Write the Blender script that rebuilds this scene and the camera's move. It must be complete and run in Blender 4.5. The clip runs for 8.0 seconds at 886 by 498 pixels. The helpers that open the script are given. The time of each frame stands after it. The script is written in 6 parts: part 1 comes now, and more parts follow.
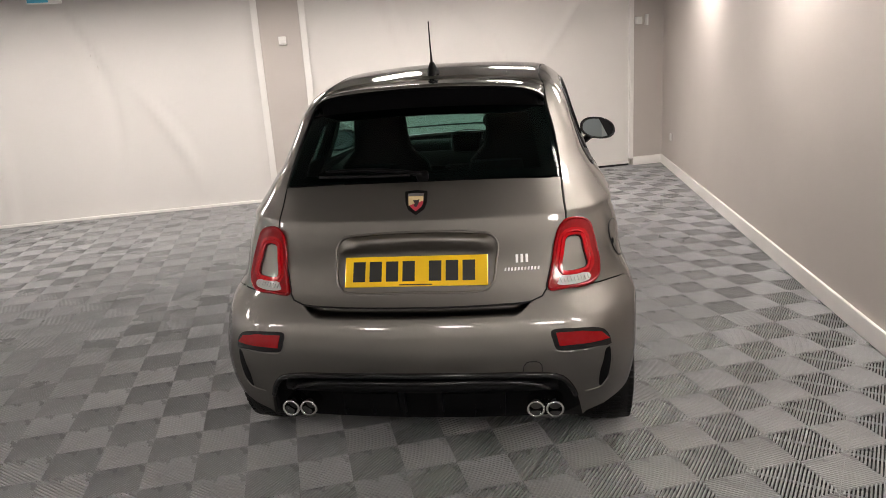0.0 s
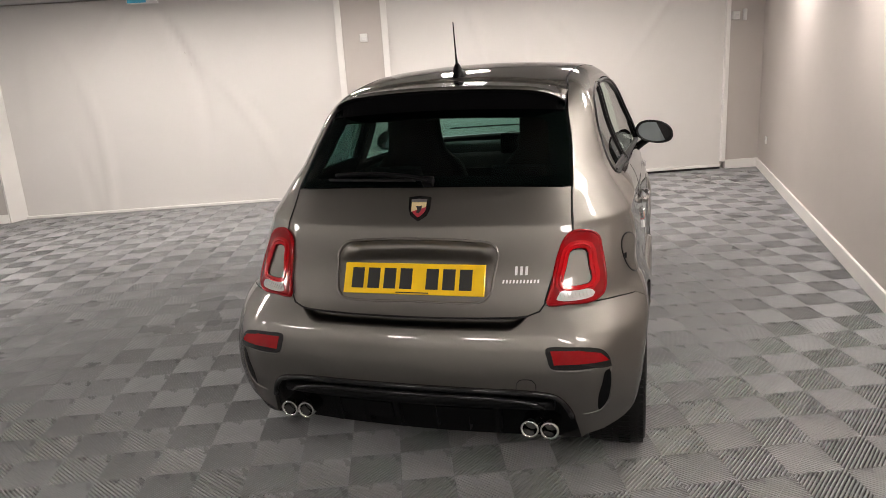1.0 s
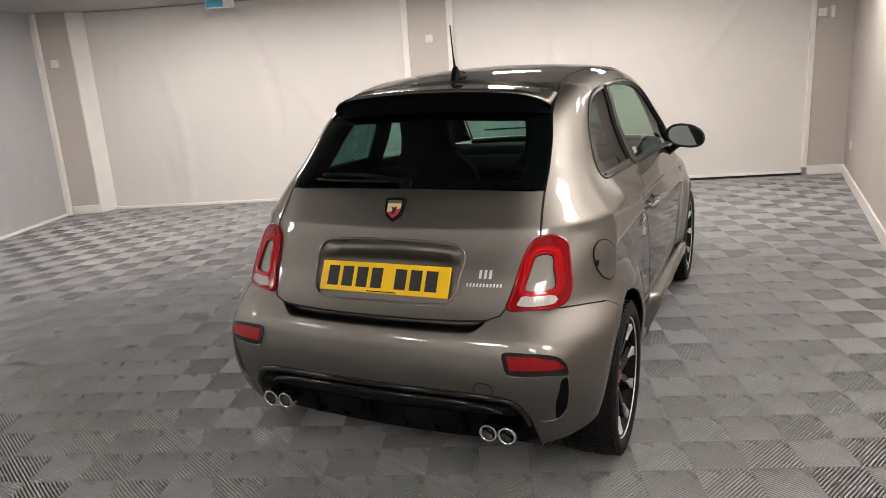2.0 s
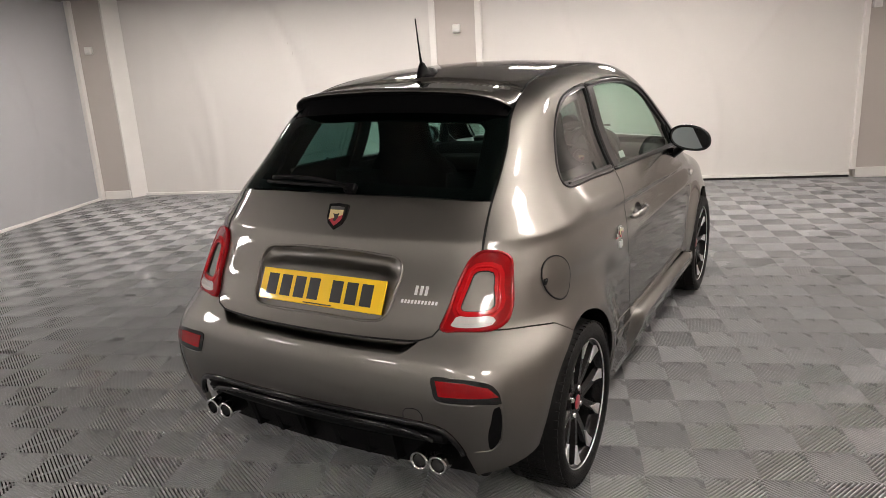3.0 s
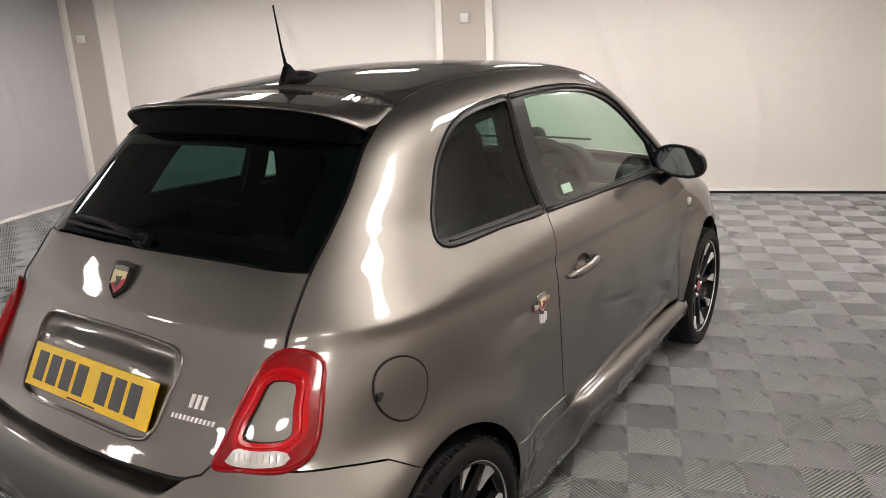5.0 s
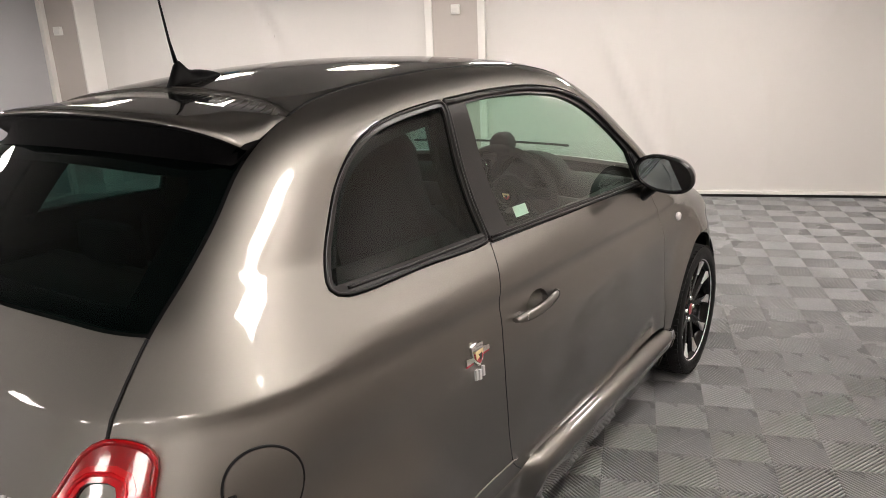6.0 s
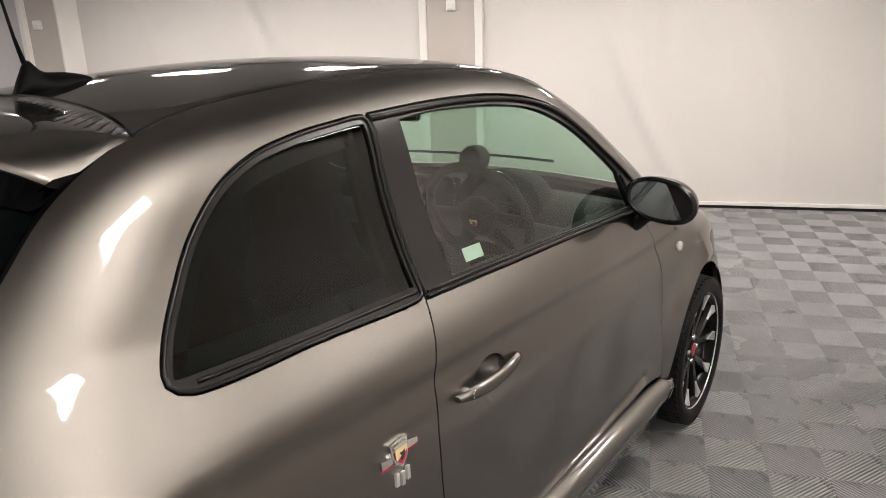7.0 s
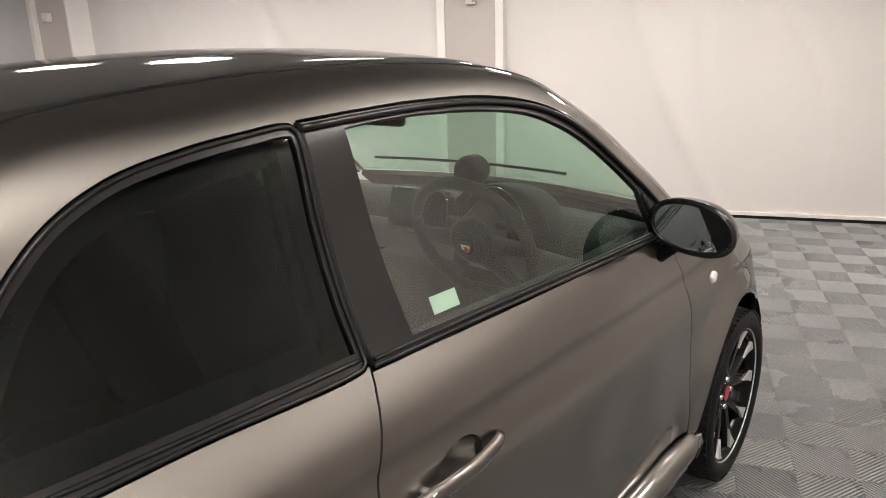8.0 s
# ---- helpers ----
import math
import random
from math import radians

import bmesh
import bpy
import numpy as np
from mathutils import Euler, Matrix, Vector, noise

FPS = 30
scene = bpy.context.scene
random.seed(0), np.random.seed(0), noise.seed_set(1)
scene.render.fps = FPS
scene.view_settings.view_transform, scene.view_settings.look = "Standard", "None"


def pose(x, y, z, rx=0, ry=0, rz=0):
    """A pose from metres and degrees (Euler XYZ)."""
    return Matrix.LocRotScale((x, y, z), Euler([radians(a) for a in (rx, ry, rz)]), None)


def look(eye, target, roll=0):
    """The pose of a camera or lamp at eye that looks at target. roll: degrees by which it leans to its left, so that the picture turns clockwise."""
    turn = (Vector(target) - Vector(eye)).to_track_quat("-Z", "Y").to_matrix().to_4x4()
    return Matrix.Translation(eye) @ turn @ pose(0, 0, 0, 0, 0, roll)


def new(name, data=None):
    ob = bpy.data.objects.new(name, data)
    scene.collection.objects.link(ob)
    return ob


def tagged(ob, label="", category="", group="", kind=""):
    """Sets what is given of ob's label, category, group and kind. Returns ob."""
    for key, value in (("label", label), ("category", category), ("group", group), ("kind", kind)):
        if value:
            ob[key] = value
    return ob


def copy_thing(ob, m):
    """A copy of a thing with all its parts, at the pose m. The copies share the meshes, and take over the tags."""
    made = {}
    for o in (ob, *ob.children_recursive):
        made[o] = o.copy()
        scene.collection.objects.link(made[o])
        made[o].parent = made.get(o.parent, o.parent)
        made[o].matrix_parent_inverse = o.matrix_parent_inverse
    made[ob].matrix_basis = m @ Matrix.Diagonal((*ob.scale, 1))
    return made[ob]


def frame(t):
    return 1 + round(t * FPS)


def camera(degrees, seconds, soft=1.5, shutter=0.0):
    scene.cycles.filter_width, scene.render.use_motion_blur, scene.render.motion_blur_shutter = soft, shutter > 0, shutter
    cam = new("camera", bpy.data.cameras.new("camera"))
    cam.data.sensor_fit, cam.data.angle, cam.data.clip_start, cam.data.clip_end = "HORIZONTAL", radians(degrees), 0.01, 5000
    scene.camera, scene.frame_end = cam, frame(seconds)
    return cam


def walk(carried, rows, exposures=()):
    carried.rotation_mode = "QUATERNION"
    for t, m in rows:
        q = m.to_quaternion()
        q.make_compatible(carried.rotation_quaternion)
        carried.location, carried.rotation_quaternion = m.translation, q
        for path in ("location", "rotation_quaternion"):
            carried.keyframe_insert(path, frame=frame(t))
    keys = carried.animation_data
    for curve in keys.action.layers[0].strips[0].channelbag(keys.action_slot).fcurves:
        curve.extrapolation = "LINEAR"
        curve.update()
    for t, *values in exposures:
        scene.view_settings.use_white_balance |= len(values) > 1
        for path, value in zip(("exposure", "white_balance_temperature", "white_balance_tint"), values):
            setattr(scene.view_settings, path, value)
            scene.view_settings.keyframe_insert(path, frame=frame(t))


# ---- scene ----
cam = camera(63.8, 8.0, soft=0.7)
PATH = [
    (0, (0.147, 0.015, 1.51), (-0.229, 1.91, 0.991), -3.7),
    (0.5, (0.323, 0.106, 1.516), (-0.214, 1.962, 0.999), -3.7),
    (1, (0.489, 0.186, 1.516), (-0.169, 2.003, 1.001), -3.6),
    (1.5, (0.714, 0.258, 1.517), (-0.084, 2.019, 1.004), -3.5),
    (1.7, (0.802, 0.282, 1.511), (-0.048, 2.019, 1.003), -3.6),
    (2.8, (1.12, 0.615, 1.497), (0.107, 2.262, 0.988), -3.4),
    (3, (1.162, 0.697, 1.515), (0.12, 2.322, 0.992), -3.2),
    (3.5, (1.229, 0.928, 1.519), (0.128, 2.512, 0.992), -3.0),
    (4, (1.259, 1.155, 1.515), (0.117, 2.709, 0.985), -2.8),
    (4.5, (1.257, 1.416, 1.514), (0.093, 2.951, 0.976), -2.7),
    (5, (1.233, 1.673, 1.519), (0.062, 3.201, 0.976), -2.7),
    (5.2, (1.225, 1.766, 1.521), (0.052, 3.289, 0.969), -2.7),
    (6.5, (1.133, 2.341, 1.511), (-0.075, 3.833, 0.951), -2.4),
    (7, (1.062, 2.561, 1.508), (-0.157, 4.043, 0.944), -2.1),
    (7.5, (0.995, 2.739, 1.5), (-0.247, 4.199, 0.931), -1.9),
    (8, (0.917, 2.913, 1.486), (-0.36, 4.344, 0.919), -1.7),
]
walk(cam, [(t, look(eye, target, roll)) for t, eye, target, roll in PATH])

# ---- world and light ----
world = bpy.data.worlds.new("world")
scene.world = world
world.use_nodes = True
world.node_tree.nodes["Background"].inputs[0].default_value = (0.75, 0.78, 0.8, 1)
world.node_tree.nodes["Background"].inputs[1].default_value = 0.02

ROOM_YAW = 23.2
ROOM = pose(-3.0, 7.93, 0, 0, 0, ROOM_YAW)      # on the far wall: x along it, y behind it
CEIL = 2.37
PANEL_SIZE = 0.49
# The last three, at v -9.4, are unseen: added to light the car's tail.
PANELS = [(-1.9, -1.5), (-0.5, -1.5), (0.85, -1.5), (2.2, -1.5), (3.55, -2.2), (2.5, -4.35), (1.88, -6.12), (1.42, -8.3),
          (-3.15, -1.6), (-3.5, -4.0), (-3.9, -5.9), (-3.62, -7.6), (-2.7, -9.4), (-1.1, -9.4), (0.4, -9.4)]


# ---- materials ----
def material(name, color, rough=0.5, metal=0.0, spec=0.5, coat=0.0, vary=0.0, scale=3.0, grain=0.0, grain_scale=200.0,
             bump=0.0, bump_scale=60.0, rough_vary=0.0, per_object=0.0, island=0.0, coord="Object"):
    """A procedural surface: a base colour with stains at one scale and grain at another, and fine relief."""
    m = bpy.data.materials.new(name)
    m.use_nodes = True
    nt = m.node_tree
    bs = nt.nodes["Principled BSDF"]
    bs.inputs["Base Color"].default_value = (*color, 1)
    bs.inputs["Roughness"].default_value = rough
    bs.inputs["Metallic"].default_value = metal
    bs.inputs["Specular IOR Level"].default_value = spec
    bs.inputs["Coat Weight"].default_value = coat
    bs.inputs["Coat Roughness"].default_value = 0.03
    tc = nt.nodes.new("ShaderNodeTexCoord")

    def noise_node(s, detail=4.0):
        n = nt.nodes.new("ShaderNodeTexNoise")
        n.inputs["Scale"].default_value = s
        n.inputs["Detail"].default_value = detail
        nt.links.new(tc.outputs[coord], n.inputs["Vector"])
        return n.outputs["Fac"]

    def spread(fac, amount):
        r = nt.nodes.new("ShaderNodeMapRange")
        r.inputs["From Min"].default_value, r.inputs["From Max"].default_value = 0.25, 0.75
        r.inputs["To Min"].default_value, r.inputs["To Max"].default_value = 1 - amount, 1 + amount
        nt.links.new(fac, r.inputs["Value"])
        return r.outputs["Result"]

    factors = []
    if vary:
        factors.append(spread(noise_node(scale), vary))
    if grain:
        factors.append(spread(noise_node(grain_scale, 2.0), grain))
    if per_object:
        oi = nt.nodes.new("ShaderNodeObjectInfo")
        r = nt.nodes.new("ShaderNodeMapRange")
        r.inputs["To Min"].default_value, r.inputs["To Max"].default_value = 1 - per_object, 1 + per_object
        nt.links.new(oi.outputs["Random"], r.inputs["Value"])
        factors.append(r.outputs["Result"])
    if island:
        ge = nt.nodes.new("ShaderNodeNewGeometry")
        r = nt.nodes.new("ShaderNodeMapRange")
        r.inputs["To Min"].default_value, r.inputs["To Max"].default_value = 1 - island, 1 + island
        nt.links.new(ge.outputs["Random Per Island"], r.inputs["Value"])
        factors.append(r.outputs["Result"])
    if factors:
        last = factors[0]
        for f in factors[1:]:
            mu = nt.nodes.new("ShaderNodeMath")
            mu.operation = "MULTIPLY"
            nt.links.new(last, mu.inputs[0])
            nt.links.new(f, mu.inputs[1])
            last = mu.outputs[0]
        vm = nt.nodes.new("ShaderNodeVectorMath")
        vm.operation = "SCALE"
        vm.inputs[0].default_value = color
        nt.links.new(last, vm.inputs["Scale"])
        nt.links.new(vm.outputs[0], bs.inputs["Base Color"])
    if rough_vary:
        r = nt.nodes.new("ShaderNodeMapRange")
        r.inputs["From Min"].default_value, r.inputs["From Max"].default_value = 0.3, 0.7
        r.inputs["To Min"].default_value, r.inputs["To Max"].default_value = rough - rough_vary, rough + rough_vary
        nt.links.new(noise_node(scale * 2.3), r.inputs["Value"])
        nt.links.new(r.outputs["Result"], bs.inputs["Roughness"])
    if bump:
        b = nt.nodes.new("ShaderNodeBump")
        b.inputs["Strength"].default_value = bump
        b.inputs["Distance"].default_value = 0.01
        nt.links.new(noise_node(bump_scale), b.inputs["Height"])
        nt.links.new(b.outputs["Normal"], bs.inputs["Normal"])
    return m


def glowing(name, color, strength):
    m = bpy.data.materials.new(name)
    m.use_nodes = True
    bs = m.node_tree.nodes["Principled BSDF"]
    bs.inputs["Base Color"].default_value = (0.8, 0.8, 0.8, 1)
    bs.inputs["Emission Color"].default_value = (*color, 1)
    bs.inputs["Emission Strength"].default_value = strength
    return m


M_WALL = material("beige_wall_paint", (0.50, 0.46, 0.43), 0.75, vary=0.04, scale=1.3, bump=0.08, bump_scale=180)
# Unseen near-end walls: darker than M_WALL to set what the car's tail reflects.
M_UNSEEN_WALL = material("unseen_wall_grey", (0.30, 0.298, 0.292), 0.8, vary=0.1, scale=1.5, bump=0.08, bump_scale=180)
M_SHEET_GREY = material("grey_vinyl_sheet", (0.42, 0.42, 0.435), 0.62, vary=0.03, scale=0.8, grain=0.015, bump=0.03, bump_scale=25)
M_SHEET = material("white_vinyl_sheet", (0.71, 0.685, 0.66), 0.62, vary=0.03, scale=0.8, grain=0.015, bump=0.03, bump_scale=25)
M_TRIM = material("white_gloss_trim", (0.8, 0.78, 0.75), 0.4, vary=0.03, scale=4, bump=0.03)
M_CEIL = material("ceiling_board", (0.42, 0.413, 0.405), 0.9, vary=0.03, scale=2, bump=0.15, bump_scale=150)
M_BOX = material("white_plastic", (0.78, 0.77, 0.74), 0.4, vary=0.03, scale=8)
M_BASE = material("dark_subfloor", (0.008, 0.008, 0.008), 0.85, vary=0.25, scale=2)
M_TILE = material("grey_ribbed_polypropylene", (0.255, 0.258, 0.260), 0.30, vary=0.12, scale=0.9, grain=0.05, grain_scale=60, per_object=0.06, rough_vary=0.06)
M_TILE_FAR = material("grey_ribbed_polypropylene_far", (0.255, 0.258, 0.260), 0.30, vary=0.12, scale=0.9, grain=0.05, grain_scale=60, island=0.02, rough_vary=0.06)
M_GLOW = glowing("led_panel_glow", (1.0, 0.915, 0.857), 40.7)
M_FRAME = material("white_metal_frame", (0.75, 0.74, 0.72), 0.45)
M_BLUE = material("blue_sign_face", (0.06, 0.42, 0.62), 0.4, vary=0.03)


# ---- mesh helpers ----
def mesh_of(name, verts, faces, mat, smooth=False):
    me = bpy.data.meshes.new(name)
    me.from_pydata([tuple(v) for v in verts], [], [tuple(f) for f in faces])
    if mat:
        me.materials.append(mat)
    if smooth:
        me.shade_smooth()
    return me


def part(name, bm, mat, parent, label=""):
    """Links a bmesh (or a mesh) as one mesh object under a thing or a part."""
    if isinstance(bm, bpy.types.Mesh):
        me = bm
        me.name = name
    else:
        me = bpy.data.meshes.new(name)
        bm.to_mesh(me)
        bm.free()
    if mat and not me.materials:
        me.materials.append(mat)
    ob = new(name, me)
    ob.parent = parent
    if label:
        tagged(ob, label)
    return ob


def box(x0, x1, y0, y1, z0, z1, bevel=0.0, segments=2):
    bm = bmesh.new()
    vs = [bm.verts.new((x, y, z)) for x in (x0, x1) for y in (y0, y1) for z in (z0, z1)]
    for f in ((0, 1, 3, 2), (4, 6, 7, 5), (0, 4, 5, 1), (2, 3, 7, 6), (0, 2, 6, 4), (1, 5, 7, 3)):
        bm.faces.new([vs[i] for i in f])
    bmesh.ops.recalc_face_normals(bm, faces=bm.faces)
    if bevel:
        bmesh.ops.bevel(bm, geom=bm.edges[:], offset=bevel, segments=segments, affect="EDGES", profile=0.5)
    return bm


def thing(name, label, category, m=None, group="", kind=""):
    ob = new(name)
    ob.empty_display_size = 0.1
    if m is not None:
        ob.matrix_basis = m
    return tagged(ob, label, category, group, kind)


def solo(name, bm, mat, label, category, m=None, group="", kind=""):
    ob = part(name, bm, mat, None)
    if m is not None:
        ob.matrix_basis = m
    return tagged(ob, label, category, group, kind)


# ---- the room ----
PIER_U, PIER_W, SHEET_R = -0.12, 0.515, 4.16         # the pier's width; where the sheet at the far right ends, along the far wall
LEFT_U = -4.21                      # where the far wall's left sheet begins


def sheet_mesh(width, height, seed, depth=0.10, mat=None):
    """A hung sheet with long soft folds and creases."""
    nx, nz = int(width / 0.05), int(height / 0.06)
    xs, zs = np.linspace(0, width, nx + 1), np.linspace(0.0, height, nz + 1)
    X, Z = np.meshgrid(xs, zs)
    rng = np.random.RandomState(seed)
    D = 0.006 * np.sin(X * 2.1 + seed) + 0.004 * np.sin(X * 5.3 + 0.8 * Z + seed)
    for _ in range(int(width * 2.2)):
        x0, z0, slope = rng.uniform(0, width), rng.uniform(0.2, height), rng.uniform(-0.9, 0.9)
        length, wide, amp = rng.uniform(0.4, 1.3), rng.uniform(0.02, 0.07), rng.uniform(-1, 1) * depth * 0.45
        along = Z - z0
        bow = slope * along + 0.35 * along * along * rng.uniform(-1, 1)
        D += amp * np.exp(-((X - x0 - bow) / wide) ** 2) * np.exp(-(along / length) ** 2)
    edge = np.minimum(1, np.minimum(X, width - X) / 0.12)
    D *= edge
    verts = np.stack([X, -0.0 + D, Z], -1).reshape(-1, 3)
    faces = [(j * (nx + 1) + i, j * (nx + 1) + i + 1, (j + 1) * (nx + 1) + i + 1, (j + 1) * (nx + 1) + i) for j in range(nz) for i in range(nx)]
    return mesh_of("backdrop_sheet", verts, faces, mat or M_SHEET, True)


def wall_box(name, u0, u1, v0, v1, z0, z1, mat, label, bevel=0.0, category="wall"):
    return solo(name, box(u0, u1, v0, v1, z0, z1, bevel), mat, label, category, ROOM, kind="structure")


wall_box("wall_north", -4.6, 4.75, 0.06, 0.2, 0, CEIL, M_WALL, "plain beige painted end wall behind the hung sheets")
wall_box("pier", PIER_U - PIER_W / 2, PIER_U + PIER_W / 2, -0.05, 0.06, 0, CEIL, M_WALL, "beige painted pier between two hung white sheets")
for u in (PIER_U - PIER_W / 2, PIER_U + PIER_W / 2):
    wall_box("trim", u - 0.035, u + 0.035, -0.075, 0.03, 0, CEIL, M_TRIM, "white painted upright trim strip beside the pier", 0.004, "trim")
wall_box("trim", SHEET_R - 0.03, SHEET_R + 0.02, -0.03, 0.06, 0.09, CEIL, M_TRIM, "white painted upright trim strip beside the sheet", 0.004, "trim")

for u0, u1, seed in ((LEFT_U, PIER_U - PIER_W / 2 - 0.035, 3), (PIER_U + PIER_W / 2 + 0.035, SHEET_R - 0.03, 8)):
    ob = tagged(new("backdrop_sheet", sheet_mesh(u1 - u0, CEIL - 0.03, seed)), "large white backdrop sheet hung flat on the wall, softly creased", "backdrop sheet", "hung sheets")
    ob.matrix_basis = ROOM @ pose(u0, 0.02, 0.03 if u0 > 0 else 0.02)
    lift = 0.026 if u0 > 0 else 0.0
    if lift:
        # Black filler: the shade in the gap under the batten, put in as colour.
        solo("floor_strip", box(u0, u1, 0.005, 0.04, 0.0, lift - 0.001), M_BASE, "thin black strip standing in for the shade under the sheet's batten", "strip", ROOM)
    bm = box(u0, u1, -0.005, 0.045, lift, lift + 0.03, 0.004)
    solo("batten", bm, M_TRIM, "thin white batten along the foot of the sheet", "batten", ROOM, "sheet battens")

# the pier in the corner: a beige face that stands proud of the end wall, a white board on its return
corner_p, corner_q = Vector((LEFT_U - 0.10, -0.165, 0)), Vector((LEFT_U - 0.48, -0.215, 0))
ang = math.degrees(math.atan2(corner_p.y - corner_q.y, corner_p.x - corner_q.x))
length = (corner_p - corner_q).length
CHAMFER = ROOM @ pose(corner_q.x, corner_q.y, 0, 0, 0, ang)
solo("wall_corner", box(0, length, 0, 0.12, 0, CEIL), M_WALL, "beige painted pier face in the room's corner", "wall", CHAMFER, kind="structure")
solo("baseboard", box(0.062, length - 0.002, -0.018, -0.001, 0, 0.1, 0.004), M_TRIM, "white painted skirting board", "baseboard", CHAMFER, kind="structure")
back_p = Vector((LEFT_U, 0.03, 0))
RETURN = ROOM @ pose(corner_p.x, corner_p.y, 0, 0, 0, math.degrees(math.atan2(back_p.y - corner_p.y, back_p.x - corner_p.x)))
solo("trim", box(-0.004, (back_p - corner_p).length, -0.022, 0.02, 0, CEIL, 0.004), M_TRIM, "wide white painted trim board on the pier's return", "trim", RETURN, kind="structure")
SIDE = ROOM @ pose(corner_q.x, corner_q.y, 0, 0, 0, -90)     # x runs towards the camera's end
solo("trim", box(-0.02, 0.06, -0.03, 0.05, 0, CEIL, 0.004), M_TRIM, "white painted upright trim strip at the corner", "trim", SIDE, kind="structure")
solo("wall_west", box(0.06, 9.2, 0.0 - 0.2, -0.06, 0, CEIL), M_WALL, "plain beige painted side wall behind the hung sheet", "wall", SIDE, kind="structure")
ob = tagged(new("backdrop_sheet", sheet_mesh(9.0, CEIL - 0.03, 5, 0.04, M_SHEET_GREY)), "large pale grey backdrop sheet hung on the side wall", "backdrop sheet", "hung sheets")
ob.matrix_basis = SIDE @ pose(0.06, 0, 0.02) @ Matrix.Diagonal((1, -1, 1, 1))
solo("batten", box(0.06, 9.0, -0.03, 0.025, 0, 0.03, 0.004), M_TRIM, "thin white batten along the foot of the sheet", "batten", SIDE, "sheet battens")

# the right-hand wall and the strip of end wall beside it
RIGHT = pose(1.225, 9.83, 0, 0, 0, -90 + 3.3)                  # x runs towards the camera's end, y into the room's outside
solo("wall_east", box(-0.05, 9.4, 0, 0.15, 0, CEIL), M_WALL, "long beige-grey painted wall washed by ceiling lights", "wall", RIGHT, kind="structure")
# The wall's unseen near stretch, greyed only to darken reflections in the car.
solo("wall_east_near", box(9.4, 13.0, 0, 0.15, 0, CEIL), M_UNSEEN_WALL, "unseen wall at the near end, greyed to set the car's reflections", "wall", RIGHT, kind="structure")
solo("baseboard", box(0.0, 13.0, -0.02, -0.001, 0, 0.11, 0.005), M_TRIM, "white painted skirting board along the wall", "baseboard", RIGHT, kind="structure")
wall_box("wall_north_end", SHEET_R + 0.02, 4.9, -0.01, 0.055, 0, CEIL, M_WALL, "short beige painted strip of end wall beside the sheet")
wall_box("baseboard", SHEET_R + 0.022, 4.62, -0.03, -0.012, 0, 0.11, M_TRIM, "white painted skirting board", 0.005, "baseboard")
# Unseen, added behind the camera; its grey tunes reflections and bounce on the tail.
solo("wall_south", box(-6, 9, -0.2, 0, 0, CEIL), M_UNSEEN_WALL, "unseen wall at the near end, greyed to set the car's reflections", "wall", ROOM @ pose(0, -10.2, 0), kind="structure")

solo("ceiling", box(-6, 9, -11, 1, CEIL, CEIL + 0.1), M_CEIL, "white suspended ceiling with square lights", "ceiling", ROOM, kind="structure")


# ---- ceiling lights ----
def ceiling_light(m):
    root = thing("ceiling_light", "square white led panel in the ceiling, lit", "ceiling light", m, "ceiling lights")
    h = PANEL_SIZE / 2
    bm = bmesh.new()
    for x0, x1, y0, y1 in ((-h - 0.02, h + 0.02, -h - 0.02, -h), (-h - 0.02, h + 0.02, h, h + 0.02), (-h - 0.02, -h, -h, h), (h, h + 0.02, -h, h)):
        b2 = box(x0, x1, y0, y1, -0.012, -0.001)
        me = bpy.data.meshes.new("tmp")
        b2.to_mesh(me)
        b2.free()
        bm.from_mesh(me)
        bpy.data.meshes.remove(me)
    part("frame", bm, M_FRAME, root)
    part("diffuser", box(-h, h, -h, h, -0.006, -0.001), M_GLOW, root, "glowing white diffuser")
    return root


first = None
for u, v in PANELS:
    at = ROOM @ pose(u, v, CEIL)
    if first is None:
        first = ceiling_light(at)
    else:
        copy_thing(first, at)


def small_box(m, label, w=0.085, h=0.09, d=0.05):
    root = thing("wall_sensor", label, "wall sensor", m, "wall sensors")
    part("housing", box(-w / 2, w / 2, -d, 0, -h / 2, h / 2, 0.008), M_BOX, root)
    part("lens", box(-w * 0.3, w * 0.3, -d - 0.012, -d - 0.0005, -h * 0.35, h * 0.1, 0.005), M_FRAME, root)
    return root


small_box(ROOM @ pose(-0.105, -0.05, 1.80), "small white plastic sensor box on the beige pier")
small_box(CHAMFER @ pose(length * 0.46, 0, 1.80), "small white plastic sensor box on the corner panel")
small_box(ROOM @ pose(SHEET_R + 0.075, -0.01, 1.80), "small white plastic sensor box beside the hung sheet")
sw = thing("wall_switch", "narrow white plastic switch beside the sensor box", "switch", ROOM @ pose(SHEET_R + 0.19, -0.01, 1.81))
part("housing", box(-0.02, 0.02, -0.03, 0, -0.07, 0.06, 0.006), M_BOX, sw)
part("cap", box(-0.012, 0.012, -0.036, -0.0305, 0.02, 0.05, 0.003), M_FRAME, sw)

sock = thing("wall_socket", "small white plastic socket low on the beige wall", "socket", RIGHT @ pose(0.73, 0, 0.40))
part("plate", box(-0.043, 0.043, -0.012, -0.0005, -0.043, 0.043, 0.004), M_BOX, sock)
for x in (-0.02, 0.02):
    part("rocker", box(x - 0.006, x + 0.006, -0.016, -0.0125, 0.012, 0.03, 0.001), M_FRAME, sock)

sign = thing("exit_sign", "blue and white sign hanging from the ceiling near the sheet", "sign", ROOM @ pose(-2.36, -0.43, 2.262))
part("panel", box(-0.16, 0.16, -0.012, 0.012, 0, 0.095, 0.003), M_BOX, sign)
